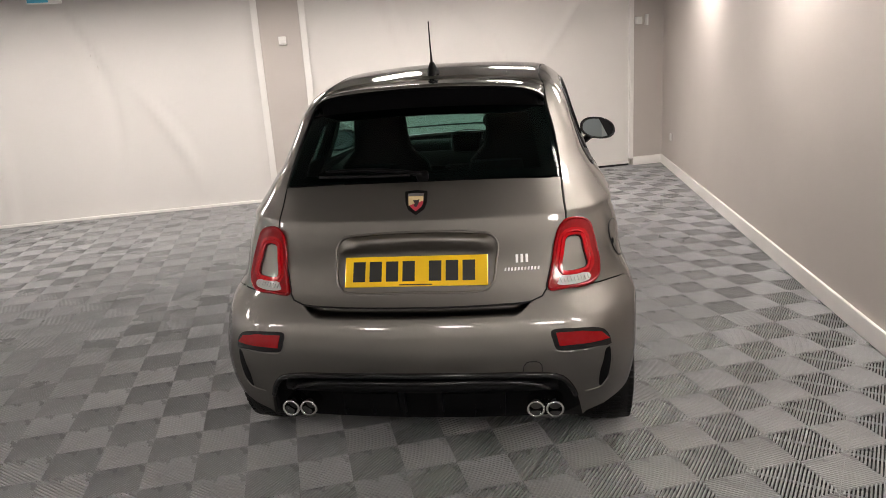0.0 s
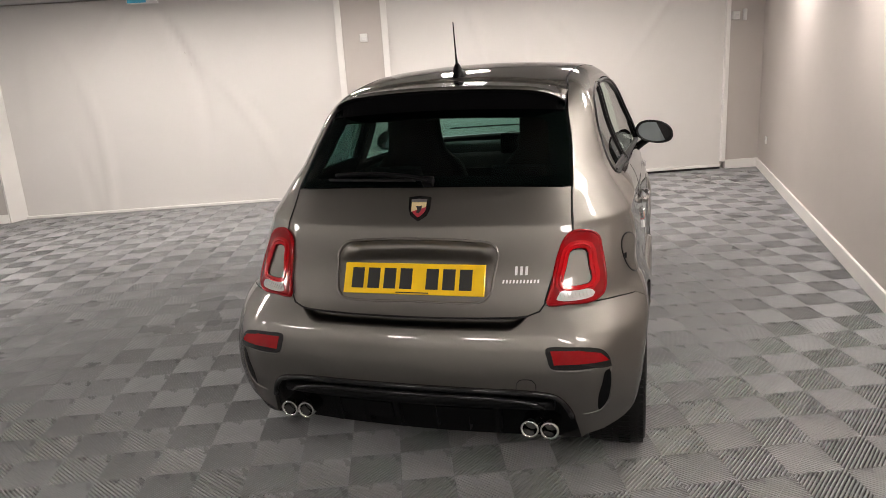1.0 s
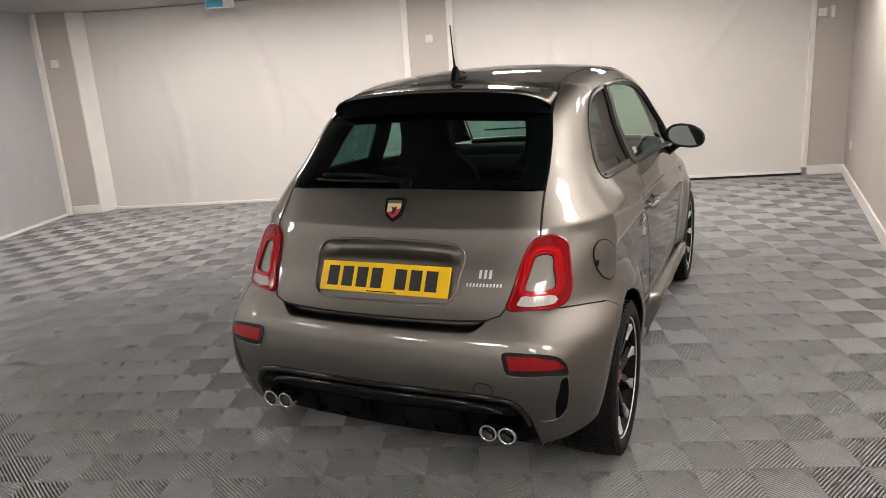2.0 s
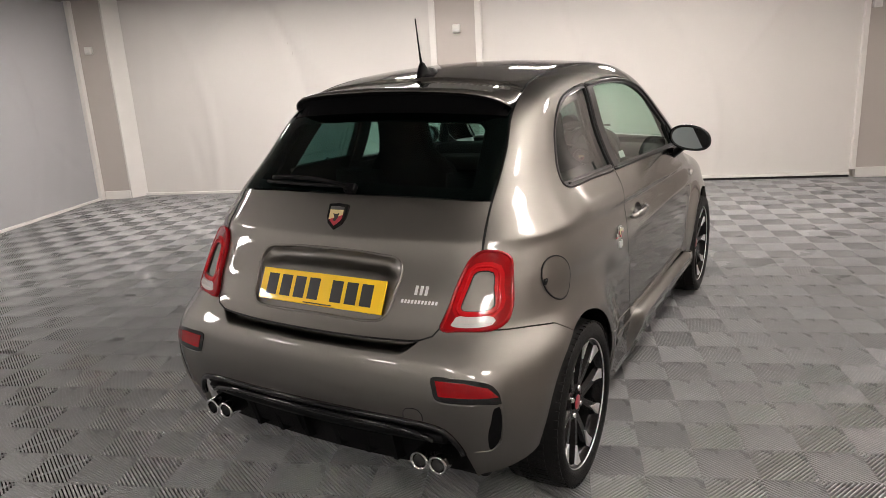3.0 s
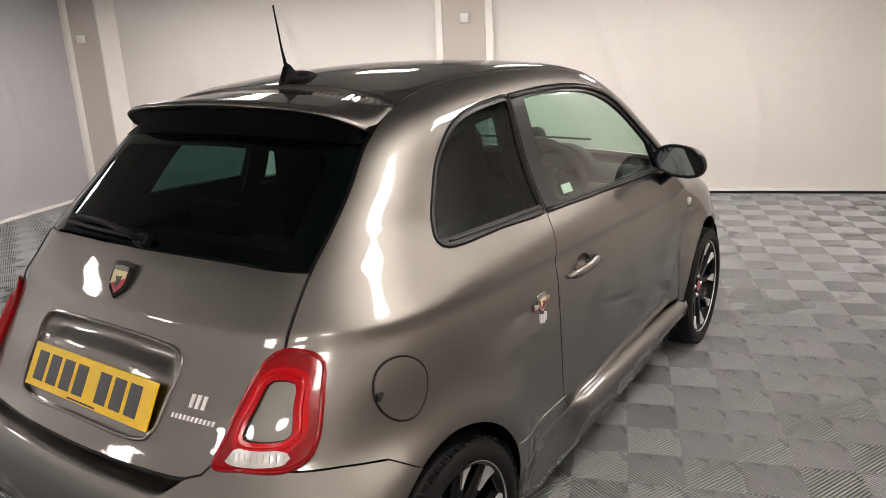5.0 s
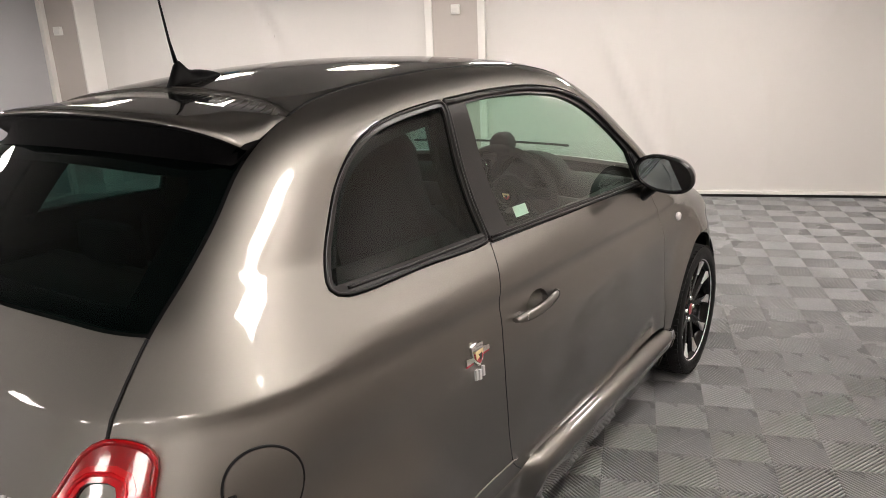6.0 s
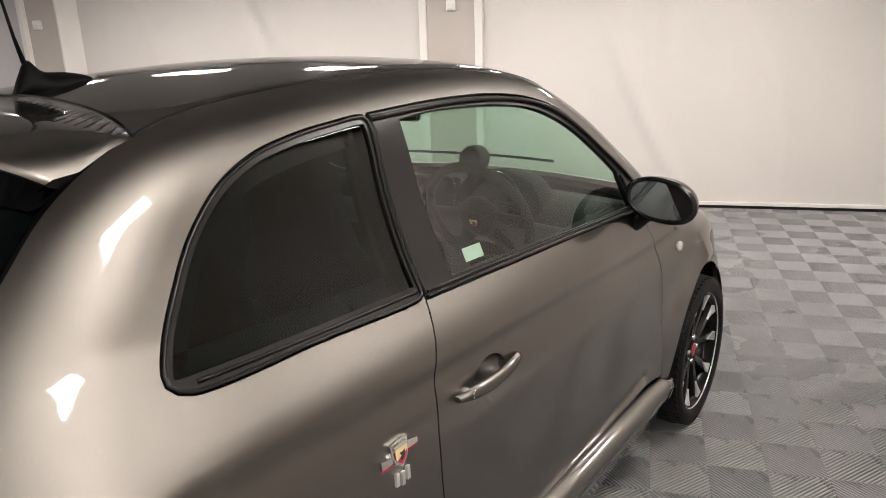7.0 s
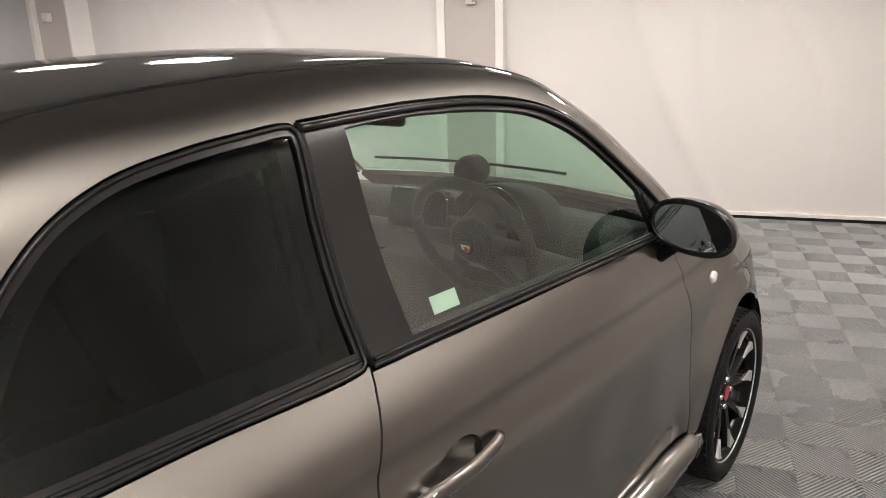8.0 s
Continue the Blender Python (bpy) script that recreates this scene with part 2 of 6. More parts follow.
part("face", box(-0.15, 0.04, -0.016, -0.0125, 0.012, 0.088), M_BLUE, sign, "light blue printed field")
for x in (-0.13, 0.13):
    part("rod", box(x - 0.003, x + 0.003, -0.003, 0.003, 0.0955, CEIL - 2.2621), M_FRAME, sign, "thin hanging rod")

from mathutils.geometry import delaunay_2d_cdt

CAR = pose(-0.458, 2.840, 0, 0, 0, 3.0)


# ---- materials of the car ----
def paint_material():
    """Dark grey metallic paint: a layer of fine flakes under a clear coat with a little orange peel."""
    m = bpy.data.materials.new("grey_metallic_paint")
    m.use_nodes = True
    nt = m.node_tree
    nt.nodes.clear()
    out = nt.nodes.new("ShaderNodeOutputMaterial")
    tc = nt.nodes.new("ShaderNodeTexCoord")

    def noise_of(scale, lo, hi):
        n = nt.nodes.new("ShaderNodeTexNoise")
        n.inputs["Scale"].default_value = scale
        nt.links.new(tc.outputs["Object"], n.inputs["Vector"])
        r = nt.nodes.new("ShaderNodeMapRange")
        r.inputs["From Min"].default_value, r.inputs["From Max"].default_value = 0.3, 0.7
        r.inputs["To Min"].default_value, r.inputs["To Max"].default_value = lo, hi
        nt.links.new(n.outputs["Fac"], r.inputs["Value"])
        return r.outputs["Result"]

    def bumped(scale, strength, distance):
        b = nt.nodes.new("ShaderNodeBump")
        b.inputs["Strength"].default_value, b.inputs["Distance"].default_value = strength, distance
        nt.links.new(noise_of(scale, 0, 1), b.inputs["Height"])
        return b.outputs["Normal"]

    grain = nt.nodes.new("ShaderNodeMath")
    grain.operation = "MULTIPLY"
    nt.links.new(noise_of(1400, 0.86, 1.14), grain.inputs[0])
    nt.links.new(noise_of(2.0, 0.97, 1.03), grain.inputs[1])
    tone = nt.nodes.new("ShaderNodeVectorMath")
    tone.operation = "SCALE"
    tone.inputs[0].default_value = PAINT
    nt.links.new(grain.outputs[0], tone.inputs["Scale"])
    flake = nt.nodes.new("ShaderNodeBsdfAnisotropic")
    flake.distribution = "BECKMANN"
    flake.inputs["Roughness"].default_value = 0.50
    nt.links.new(tone.outputs[0], flake.inputs["Color"])
    coat = nt.nodes.new("ShaderNodeBsdfAnisotropic")
    coat.distribution = "GGX"
    coat.inputs["Roughness"].default_value = 0.03
    peel = bumped(90, 0.010, 0.004)
    nt.links.new(peel, coat.inputs["Normal"])
    lw = nt.nodes.new("ShaderNodeLayerWeight")
    lw.inputs["Blend"].default_value = 0.5
    pw = nt.nodes.new("ShaderNodeMath")
    pw.operation = "POWER"
    pw.inputs[1].default_value = 3.2
    nt.links.new(lw.outputs["Facing"], pw.inputs[0])
    fr = nt.nodes.new("ShaderNodeMapRange")
    fr.inputs["To Min"].default_value, fr.inputs["To Max"].default_value = 0.05, 1.0
    nt.links.new(pw.outputs[0], fr.inputs["Value"])
    mx = nt.nodes.new("ShaderNodeMixShader")
    nt.links.new(fr.outputs[0], mx.inputs[0])
    nt.links.new(flake.outputs[0], mx.inputs[1])
    nt.links.new(coat.outputs[0], mx.inputs[2])
    nt.links.new(mx.outputs[0], out.inputs[0])
    return m


def pane_material(name, tint, least=0.07, gloss_rough=0.0):
    """A thin tinted pane: it lets tinted light through and reflects like glass."""
    m = bpy.data.materials.new(name)
    m.use_nodes = True
    nt = m.node_tree
    nt.nodes.clear()
    out = nt.nodes.new("ShaderNodeOutputMaterial")
    tr = nt.nodes.new("ShaderNodeBsdfTransparent")
    tr.inputs[0].default_value = (*tint, 1)
    gl = nt.nodes.new("ShaderNodeBsdfGlossy")
    gl.inputs["Color"].default_value = (1, 1, 1, 1)
    gl.inputs["Roughness"].default_value = gloss_rough
    lw = nt.nodes.new("ShaderNodeLayerWeight")
    lw.inputs["Blend"].default_value = 0.5
    pw = nt.nodes.new("ShaderNodeMath")
    pw.operation = "POWER"
    pw.inputs[1].default_value = 5.0
    nt.links.new(lw.outputs["Facing"], pw.inputs[0])
    fr = nt.nodes.new("ShaderNodeMapRange")
    fr.inputs["To Min"].default_value, fr.inputs["To Max"].default_value = least, 1.0
    nt.links.new(pw.outputs[0], fr.inputs["Value"])
    mx = nt.nodes.new("ShaderNodeMixShader")
    nt.links.new(fr.outputs[0], mx.inputs[0])
    nt.links.new(tr.outputs[0], mx.inputs[1])
    nt.links.new(gl.outputs[0], mx.inputs[2])
    nt.links.new(mx.outputs[0], out.inputs[0])
    return m


PAINT = (0.205, 0.194, 0.176)      # the flakes' tone
M_PAINT = paint_material()
M_TRIMBLACK = material("black_grained_plastic", (0.0035, 0.0035, 0.004), 0.42, spec=0.10, vary=0.1, scale=6, bump=0.15, bump_scale=500)
M_SATINBLACK = material("satin_black_trim", (0.009, 0.0088, 0.0086), 0.30, spec=0.36, vary=0.08, scale=6, bump=0.06, bump_scale=500)
M_GLOSSBLACK = material("gloss_black_plastic", (0.006, 0.006, 0.0065), 0.14, spec=0.4, coat=0.2, vary=0.05, scale=8)
M_RUBBER = material("black_rubber", (0.006, 0.006, 0.0065), 0.5, spec=0.25, vary=0.15, scale=9, bump=0.1, bump_scale=300)
M_TYRE = material("tyre_rubber", (0.0055, 0.0055, 0.0055), 0.55, spec=0.22, vary=0.25, scale=7, bump=0.25, bump_scale=220)
M_CHROME = material("chrome", (0.75, 0.75, 0.74), 0.09, metal=1.0, vary=0.03, scale=12)
M_SATIN = material("machined_alloy", (0.84, 0.84, 0.83), 0.48, metal=1.0, vary=0.05, scale=20, grain=0.06, grain_scale=400)
M_SCRIPT = material("brushed_silver_lettering", (0.80, 0.80, 0.79), 0.38, metal=0.75, vary=0.04, scale=30)
M_WHEELBLACK = material("gloss_black_alloy", (0.003, 0.003, 0.0033), 0.22, spec=0.2, coat=0.12, vary=0.1, scale=12)
M_DISC = material("brake_steel", (0.16, 0.155, 0.15), 0.4, metal=1.0, vary=0.15, scale=14)
M_RED = material("red_enamel", (0.40, 0.03, 0.05), 0.3, coat=0.5, vary=0.04, scale=10)
M_YELLOW = material("yellow_enamel", (0.66, 0.55, 0.30), 0.35, coat=0.4, vary=0.04, scale=20)
M_PLATE = material("yellow_plate_acrylic", (0.95, 0.60, 0.0), 0.35, coat=0.7, vary=0.03, scale=9)
M_BAR = material("black_print", (0.012, 0.012, 0.012), 0.4, coat=1.0, vary=0.05)
M_FRIT = material("black_glass_print", (0.006, 0.006, 0.006), 0.8, spec=0.05, vary=0.05)
M_LABEL = material("white_paper_label", (0.78, 0.80, 0.76), 0.6, vary=0.05, scale=30)
M_CABIN = material("black_cabin_trim", (0.010, 0.010, 0.010), 0.65, spec=0.3, vary=0.12, scale=8, bump=0.12, bump_scale=260)
M_HEADLINER = material("dark_headlining", (0.012, 0.012, 0.012), 0.9, spec=0.1, vary=0.08, scale=6, bump=0.1, bump_scale=400)
M_SEAT = material("black_seat_cloth", (0.008, 0.008, 0.0085), 0.8, spec=0.15, vary=0.15, scale=10, bump=0.2, bump_scale=420)
M_DASH = material("grey_dash_panel", (0.07, 0.07, 0.068), 0.4, coat=0.3, vary=0.05, scale=8)
M_SCREEN = material("dark_screen_glass", (0.01, 0.011, 0.012), 0.06, coat=0.8)
M_REAR_PANE = pane_material("privacy_glass", (0.21, 0.35, 0.33), 0.022)
M_QUARTER_PANE = pane_material("dark_quarter_glass", (0.15, 0.24, 0.22), 0.022)
M_FRONT_PANE = pane_material("green_tinted_glass", (0.66, 0.83, 0.74), 0.11)
M_MIRROR = material("mirror_glass", (0.42, 0.47, 0.48), 0.01, metal=1.0)


def lens_material(name, color, emit=0.0):
    m = material(name, color, 0.15, coat=0.4, spec=0.2, vary=0.05, scale=14)
    bs = m.node_tree.nodes["Principled BSDF"]
    bs.inputs["Transmission Weight"].default_value = 0.25
    bs.inputs["Subsurface Weight"].default_value = 0.0
    return m


M_LENS_RED = lens_material("red_lamp_lens", (0.33, 0.002, 0.005))
M_LENS_BRIGHT = lens_material("bright_red_lamp_lens", (0.62, 0.003, 0.008))
M_REFLECTOR = lens_material("dark_red_reflector", (0.36, 0.002, 0.005))
M_LENS_CLEAR = lens_material("clear_lamp_lens", (0.72, 0.70, 0.68))

# ---- the car's body as a smooth solid: x right, y ahead from the rear axle, z up ----
def spline(xs, ys):
    """A smooth curve through the knots that never overshoots them; straight on beyond the ends."""
    xs, ys = np.array(xs, float), np.array(ys, float)
    h, d = np.diff(xs), np.diff(ys) / np.diff(xs)
    m = np.zeros(len(xs))
    m[0], m[-1] = d[0], d[-1]
    for i in range(1, len(xs) - 1):
        if d[i - 1] * d[i] > 0:
            w1, w2 = 2 * h[i] + h[i - 1], h[i] + 2 * h[i - 1]
            m[i] = (w1 + w2) / (w1 / d[i - 1] + w2 / d[i])

    def at(x):
        x = np.asarray(x, float)
        i = np.clip(np.searchsorted(xs, x) - 1, 0, len(h) - 1)
        t = (x - xs[i]) / h[i]
        tc = np.clip(t, 0, 1)
        v = (ys[i] * (1 + 2 * tc) * (1 - tc) ** 2 + h[i] * m[i] * tc * (1 - tc) ** 2
             + ys[i + 1] * tc * tc * (3 - 2 * tc) + h[i] * m[i + 1] * tc * tc * (tc - 1))
        v = v + np.where(t < 0, (x - xs[0]) * m[0], 0) + np.where(t > 1, (x - xs[-1]) * m[-1], 0)
        return v
    return at


SECTION = spline((0.15, 0.25, 0.36, 0.48, 0.60, 0.70, 0.75, 0.79, 0.82, 0.845, 0.866, 0.876, 0.884, 0.892, 0.902, 0.92, 0.95, 0.98, 0.997, 1.007, 1.021, 1.033, 1.08, 1.20, 1.30, 1.38, 1.45),
                 (0.68, 0.730, 0.760, 0.774, 0.777, 0.7745, 0.7705, 0.7640, 0.7580, 0.7515, 0.7455, 0.7446, 0.7448, 0.7444, 0.7405, 0.7320, 0.7145, 0.6960, 0.6858, 0.6802, 0.6728, 0.6670, 0.6465, 0.603, 0.577, 0.553, 0.520))
SECTION_REAR = spline((0.15, 0.25, 0.36, 0.48, 0.60, 0.70, 0.75, 0.79, 0.82, 0.845, 0.866, 0.876, 0.884, 0.892, 0.902, 0.93, 0.97, 1.01, 1.05, 1.09, 1.12, 1.20, 1.30, 1.38, 1.45),
                      (0.68, 0.730, 0.760, 0.774, 0.777, 0.7745, 0.7705, 0.7640, 0.7580, 0.7515, 0.7455, 0.7446, 0.7448, 0.7444, 0.7405, 0.7255, 0.7040, 0.6830, 0.6625, 0.6425, 0.6285, 0.605, 0.577, 0.553, 0.520))
CREASE_RISE = spline((-0.5, -0.2, -0.04, 0.15, 0.41, 0.60, 0.95, 1.20, 1.50, 1.80, 2.1), (0.054, 0.054, 0.053, 0.044, 0.028, 0.020, 0.006, -0.004, -0.020, -0.034, -0.040))    # the crease falls towards the front
PLAN_LOW = spline((-0.6, -0.3, 0.0, 0.4, 0.9, 1.5, 2.0, 2.4, 2.8, 3.1), (-0.075, -0.035, -0.010, 0.0, 0.002, 0.0, -0.008, -0.03, -0.10, -0.22))
PLAN_HIGH = spline((-0.4, 0.0, 0.4, 0.8, 1.2, 1.65, 2.1, 2.6), (-0.045, -0.012, 0.002, 0.010, 0.025, 0.045, 0.06, 0.06))
REAR = spline((0.20, 0.30, 0.40, 0.50, 0.57, 0.612, 0.632, 0.645, 0.66, 0.70, 0.79, 0.83, 0.87, 0.905, 0.935, 0.944, 0.951, 0.965, 1.00, 1.06, 1.20, 1.30, 1.40),
              (-0.50, -0.538, -0.568, -0.582, -0.574, -0.560, -0.546, -0.536, -0.5235, -0.491, -0.4375, -0.4105, -0.3845, -0.3650, -0.3510, -0.3465, -0.3412, -0.3305, -0.3042, -0.2570, -0.105, 0.005, 0.115))
REAR_BOW = spline((0.2, 0.5, 0.65, 0.8, 1.0, 1.2, 1.4), (0.13, 0.13, 0.15, 0.17, 0.20, 0.23, 0.25))
ROOF = spline((-0.1, 0.02, 0.15, 0.34, 0.6, 0.9, 1.15, 1.35, 1.55, 1.80, 2.02, 2.15, 2.4, 2.7, 2.95, 3.08),
              (1.365, 1.392, 1.415, 1.442, 1.468, 1.480, 1.474, 1.445, 1.365, 1.205, 1.035, 0.975, 0.925, 0.86, 0.76, 0.66))
ROOF_BOW = spline((-0.1, 0.3, 0.8, 1.3, 1.8, 2.1, 2.5, 3.0), (0.14, 0.14, 0.12, 0.12, 0.14, 0.16, 0.18, 0.28))
CORNER = spline((0.2, 0.55, 0.72, 0.95, 1.10, 1.25), (0.13, 0.15, 0.29, 0.27, 0.215, 0.19))
FRONT = spline((0.2, 0.4, 0.6, 0.8), (3.06, 3.10, 3.08, 3.02))


def soften(fn, wide):
    """The curve blurred over a short stretch, so that reflections run smoothly over its knots."""
    steps = [(k * wide / 3, 4 - abs(k)) for k in range(-3, 4)]
    at = np.linspace(-1.5, 4.2, 19001)
    table = sum(w * fn(at + d) for d, w in steps) / 16
    return lambda v: np.interp(v, at, table)


def ramp(v, lo, hi):
    t = np.clip((v - lo) / (hi - lo), 0, 1)
    return t * t * t * (t * (6 * t - 15) + 10)


SECTION, SECTION_REAR, CREASE_RISE = soften(SECTION, 0.005), soften(SECTION_REAR, 0.007), soften(CREASE_RISE, 0.12)
PLAN_LOW, PLAN_HIGH, REAR, ROOF = soften(PLAN_LOW, 0.12), soften(PLAN_HIGH, 0.12), soften(REAR, 0.006), soften(ROOF, 0.05)


def smax(a, b, k):
    h = np.clip(0.5 + 0.5 * (a - b) / k, 0, 1)
    return a * h + b * (1 - h) + k * h * (1 - h)


def side_x(y, z):
    up = ramp(z, 0.86, 1.02)
    flare = 0.0
    low = 1 - ramp(z, 0.60, 0.80)
    for yc in (-0.03, 2.285):
        r = np.hypot(y - yc, z - 0.298)
        flare = flare + (0.034 + 0.020 * np.clip((yc - y) / 0.2, 0, 1) * (yc < 1)) * np.exp(-((r - 0.36) / 0.10) ** 2) * np.clip((z - 0.05) / 0.2, 0, 1) * low
    # the belt line and the crease fall towards the front
    near = ramp(z, 0.89, 0.99) * (1 - ramp(z, 1.05, 1.30))
    hump = ramp(z, 0.74, 0.86) * (1 - sum(np.clip((z - d) / 0.175, 0, 1) for d in (0.930, 0.937, 0.944, 0.951, 0.958)) / 5)
    zb = z + (0.0235 * (np.clip(y, 0.1, 1.8) - 0.68) - 0.012) * near
    drop = CREASE_RISE(np.clip(y, -0.5, 2.1)) * hump
    ahead = ramp(y, -0.04, 0.30)
    return SECTION(zb - drop) * ahead + SECTION_REAR(z - drop) * (1 - ahead) + PLAN_LOW(y) * (1 - up) + PLAN_HIGH(y) * up + flare


def body(x, y, z):
    """Negative inside the car."""
    ax = np.abs(x)
    a = ax - side_x(y, z)
    b = REAR(z) + REAR_BOW(z) * ax * ax - y
    c = z - ROOF(y) + ROOF_BOW(y) * ax * ax
    d = y - FRONT(z) + 0.35 * ax * ax
    k = CORNER(z)
    f = smax(a, b, k)
    f = smax(f, c, 0.10)
    return smax(f, d, 0.3)


def bisect(fn, lo, hi, n=36):
    lo, hi = np.array(lo, float), np.array(hi, float)
    for _ in range(n):
        mid = (lo + hi) / 2
        inside = fn(mid) < 0
        lo, hi = np.where(inside, mid, lo), np.where(inside, hi, mid)
    return (lo + hi) / 2


def on_side(p):
    y, z = p[:, 0], p[:, 1]
    x = bisect(lambda v: body(v, y, z), np.zeros(len(p)), np.full(len(p), 1.2))
    return np.stack([x, y, z], 1)


def on_rear(p):
    x, z = p[:, 0], p[:, 1]
    y = bisect(lambda v: body(x, v, z), np.full(len(p), 0.9), np.full(len(p), -1.2))
    return np.stack([x, y, z], 1)


def on_top(p):
    x, y = p[:, 0], p[:, 1]
    z = bisect(lambda v: body(x, y, v), np.full(len(p), 0.6), np.full(len(p), 1.9))
    return np.stack([x, y, z], 1)


def normals_at(q, e=0.0015):
    g = [body(*(q + d).T) - body(*(q - d).T) for d in np.eye(3) * e]
    g = np.stack(g, 1)
    return g / np.maximum(np.linalg.norm(g, axis=1, keepdims=True), 1e-9)
# ---- panels cut from the body's skin ----
def curve(points, step=0.02, closed=False):
    """A smooth line through the points, in even short steps."""
    p = np.array(points, float)
    n = len(p)
    out = []
    spans = n if closed else n - 1
    for i in range(spans):
        if closed:
            a, b, c, d = (p[(i + k) % n] for k in (-1, 0, 1, 2))
        else:
            b, c = p[i], p[i + 1]
            a = p[i - 1] if i > 0 else 2 * b - c
            d = p[i + 2] if i + 2 < n else 2 * c - b
        k = max(1, int(np.linalg.norm(c - b) / step))
        # knot spacing keeps sharp turns from looping
        t0 = 0.0
        t1 = t0 + max(np.linalg.norm(b - a), 1e-6) ** 0.5
        t2 = t1 + max(np.linalg.norm(c - b), 1e-6) ** 0.5
        t3 = t2 + max(np.linalg.norm(d - c), 1e-6) ** 0.5
        for j in range(k):
            t = t1 + (t2 - t1) * j / k
            a1 = (t1 - t) / (t1 - t0) * a + (t - t0) / (t1 - t0) * b
            a2 = (t2 - t) / (t2 - t1) * b + (t - t1) / (t2 - t1) * c
            a3 = (t3 - t) / (t3 - t2) * c + (t - t2) / (t3 - t2) * d
            b1 = (t2 - t) / (t2 - t0) * a1 + (t - t0) / (t2 - t0) * a2
            b2 = (t3 - t) / (t3 - t1) * a2 + (t - t1) / (t3 - t1) * a3
            out.append((t2 - t) / (t2 - t1) * b1 + (t - t1) / (t2 - t1) * b2)
    if not closed:
        out.append(p[-1])
    return np.array(out)


def line(points, step=0.02):
    p = np.array(points, float)
    out = []
    for b, c in zip(p[:-1], p[1:]):
        k = max(1, int(np.linalg.norm(c - b) / step))
        out.extend(b + (c - b) * j / k for j in range(k))
    out.append(p[-1])
    return np.array(out)


def ring(*parts):
    """One closed outline from several lines, without doubled points."""
    p = np.concatenate(parts)
    keep = [p[0]]
    for q in p[1:]:
        if np.linalg.norm(q - keep[-1]) > 0.0015:
            keep.append(q)
    while np.linalg.norm(keep[0] - keep[-1]) < 0.0015:
        keep.pop()
    return np.array(keep)


def area(p):
    x, y = p[:, 0], p[:, 1]
    return 0.5 * np.sum(x * np.roll(y, -1) - y * np.roll(x, -1))


def inset(p, d):
    """The outline drawn in by d (out, if d is negative)."""
    s = 1.0 if area(p) > 0 else -1.0
    e1, e2 = p - np.roll(p, 1, 0), np.roll(p, -1, 0) - p
    n1, n2 = np.stack([-e1[:, 1], e1[:, 0]], 1), np.stack([-e2[:, 1], e2[:, 0]], 1)
    n1 /= np.maximum(np.linalg.norm(n1, axis=1, keepdims=True), 1e-9)
    n2 /= np.maximum(np.linalg.norm(n2, axis=1, keepdims=True), 1e-9)
    m = n1 + n2
    m /= np.maximum(np.linalg.norm(m, axis=1, keepdims=True), 0.35)
    return p + s * d * m


def inside(pts, poly):
    x, y = pts[:, 0], pts[:, 1]
    r = np.zeros(len(pts), bool)
    a, b = poly, np.roll(poly, -1, 0)
    for (x0, y0), (x1, y1) in zip(a, b):
        if y0 != y1:
            r ^= ((y0 > y) != (y1 > y)) & (x < (x1 - x0) * (y - y0) / (y1 - y0) + x0)
    return r


def fill(outline, holes, step):
    """Triangles inside an outline and outside its holes, on an even mesh of points."""
    loops = [outline, *holes]
    lo, hi = outline.min(0), outline.max(0)
    gx, gy = np.meshgrid(np.arange(lo[0] + step * 0.37, hi[0], step), np.arange(lo[1] + step * 0.41, hi[1], step))
    gx[::2] += step * 0.5
    g = np.stack([gx.ravel(), gy.ravel()], 1)
    ok = inside(g, outline)
    for h in holes:
        ok &= ~inside(g, h)
    g = g[ok]
    edge_pts = np.concatenate(loops)
    if len(g):
        near = np.full(len(g), 9.0)
        for q in edge_pts:
            near = np.minimum(near, np.hypot(*(g - q).T))
        g = g[near > step * 0.45]
    edges, base = [], 0
    for l in loops:
        edges += [(base + i, base + (i + 1) % len(l)) for i in range(len(l))]
        base += len(l)
    from_pts = np.concatenate([edge_pts, g]) if len(g) else edge_pts
    vs, _, fs, orig, _, _ = delaunay_2d_cdt([Vector(p) for p in from_pts], edges, [], 0, 1e-6)
    pts = np.array([tuple(v) for v in vs])
    tri = np.array([tuple(f) for f in fs if len(f) == 3])
    mid = pts[tri].mean(1)
    ok = inside(mid, outline)
    for h in holes:
        ok &= ~inside(mid, h)
    return pts, tri[ok]


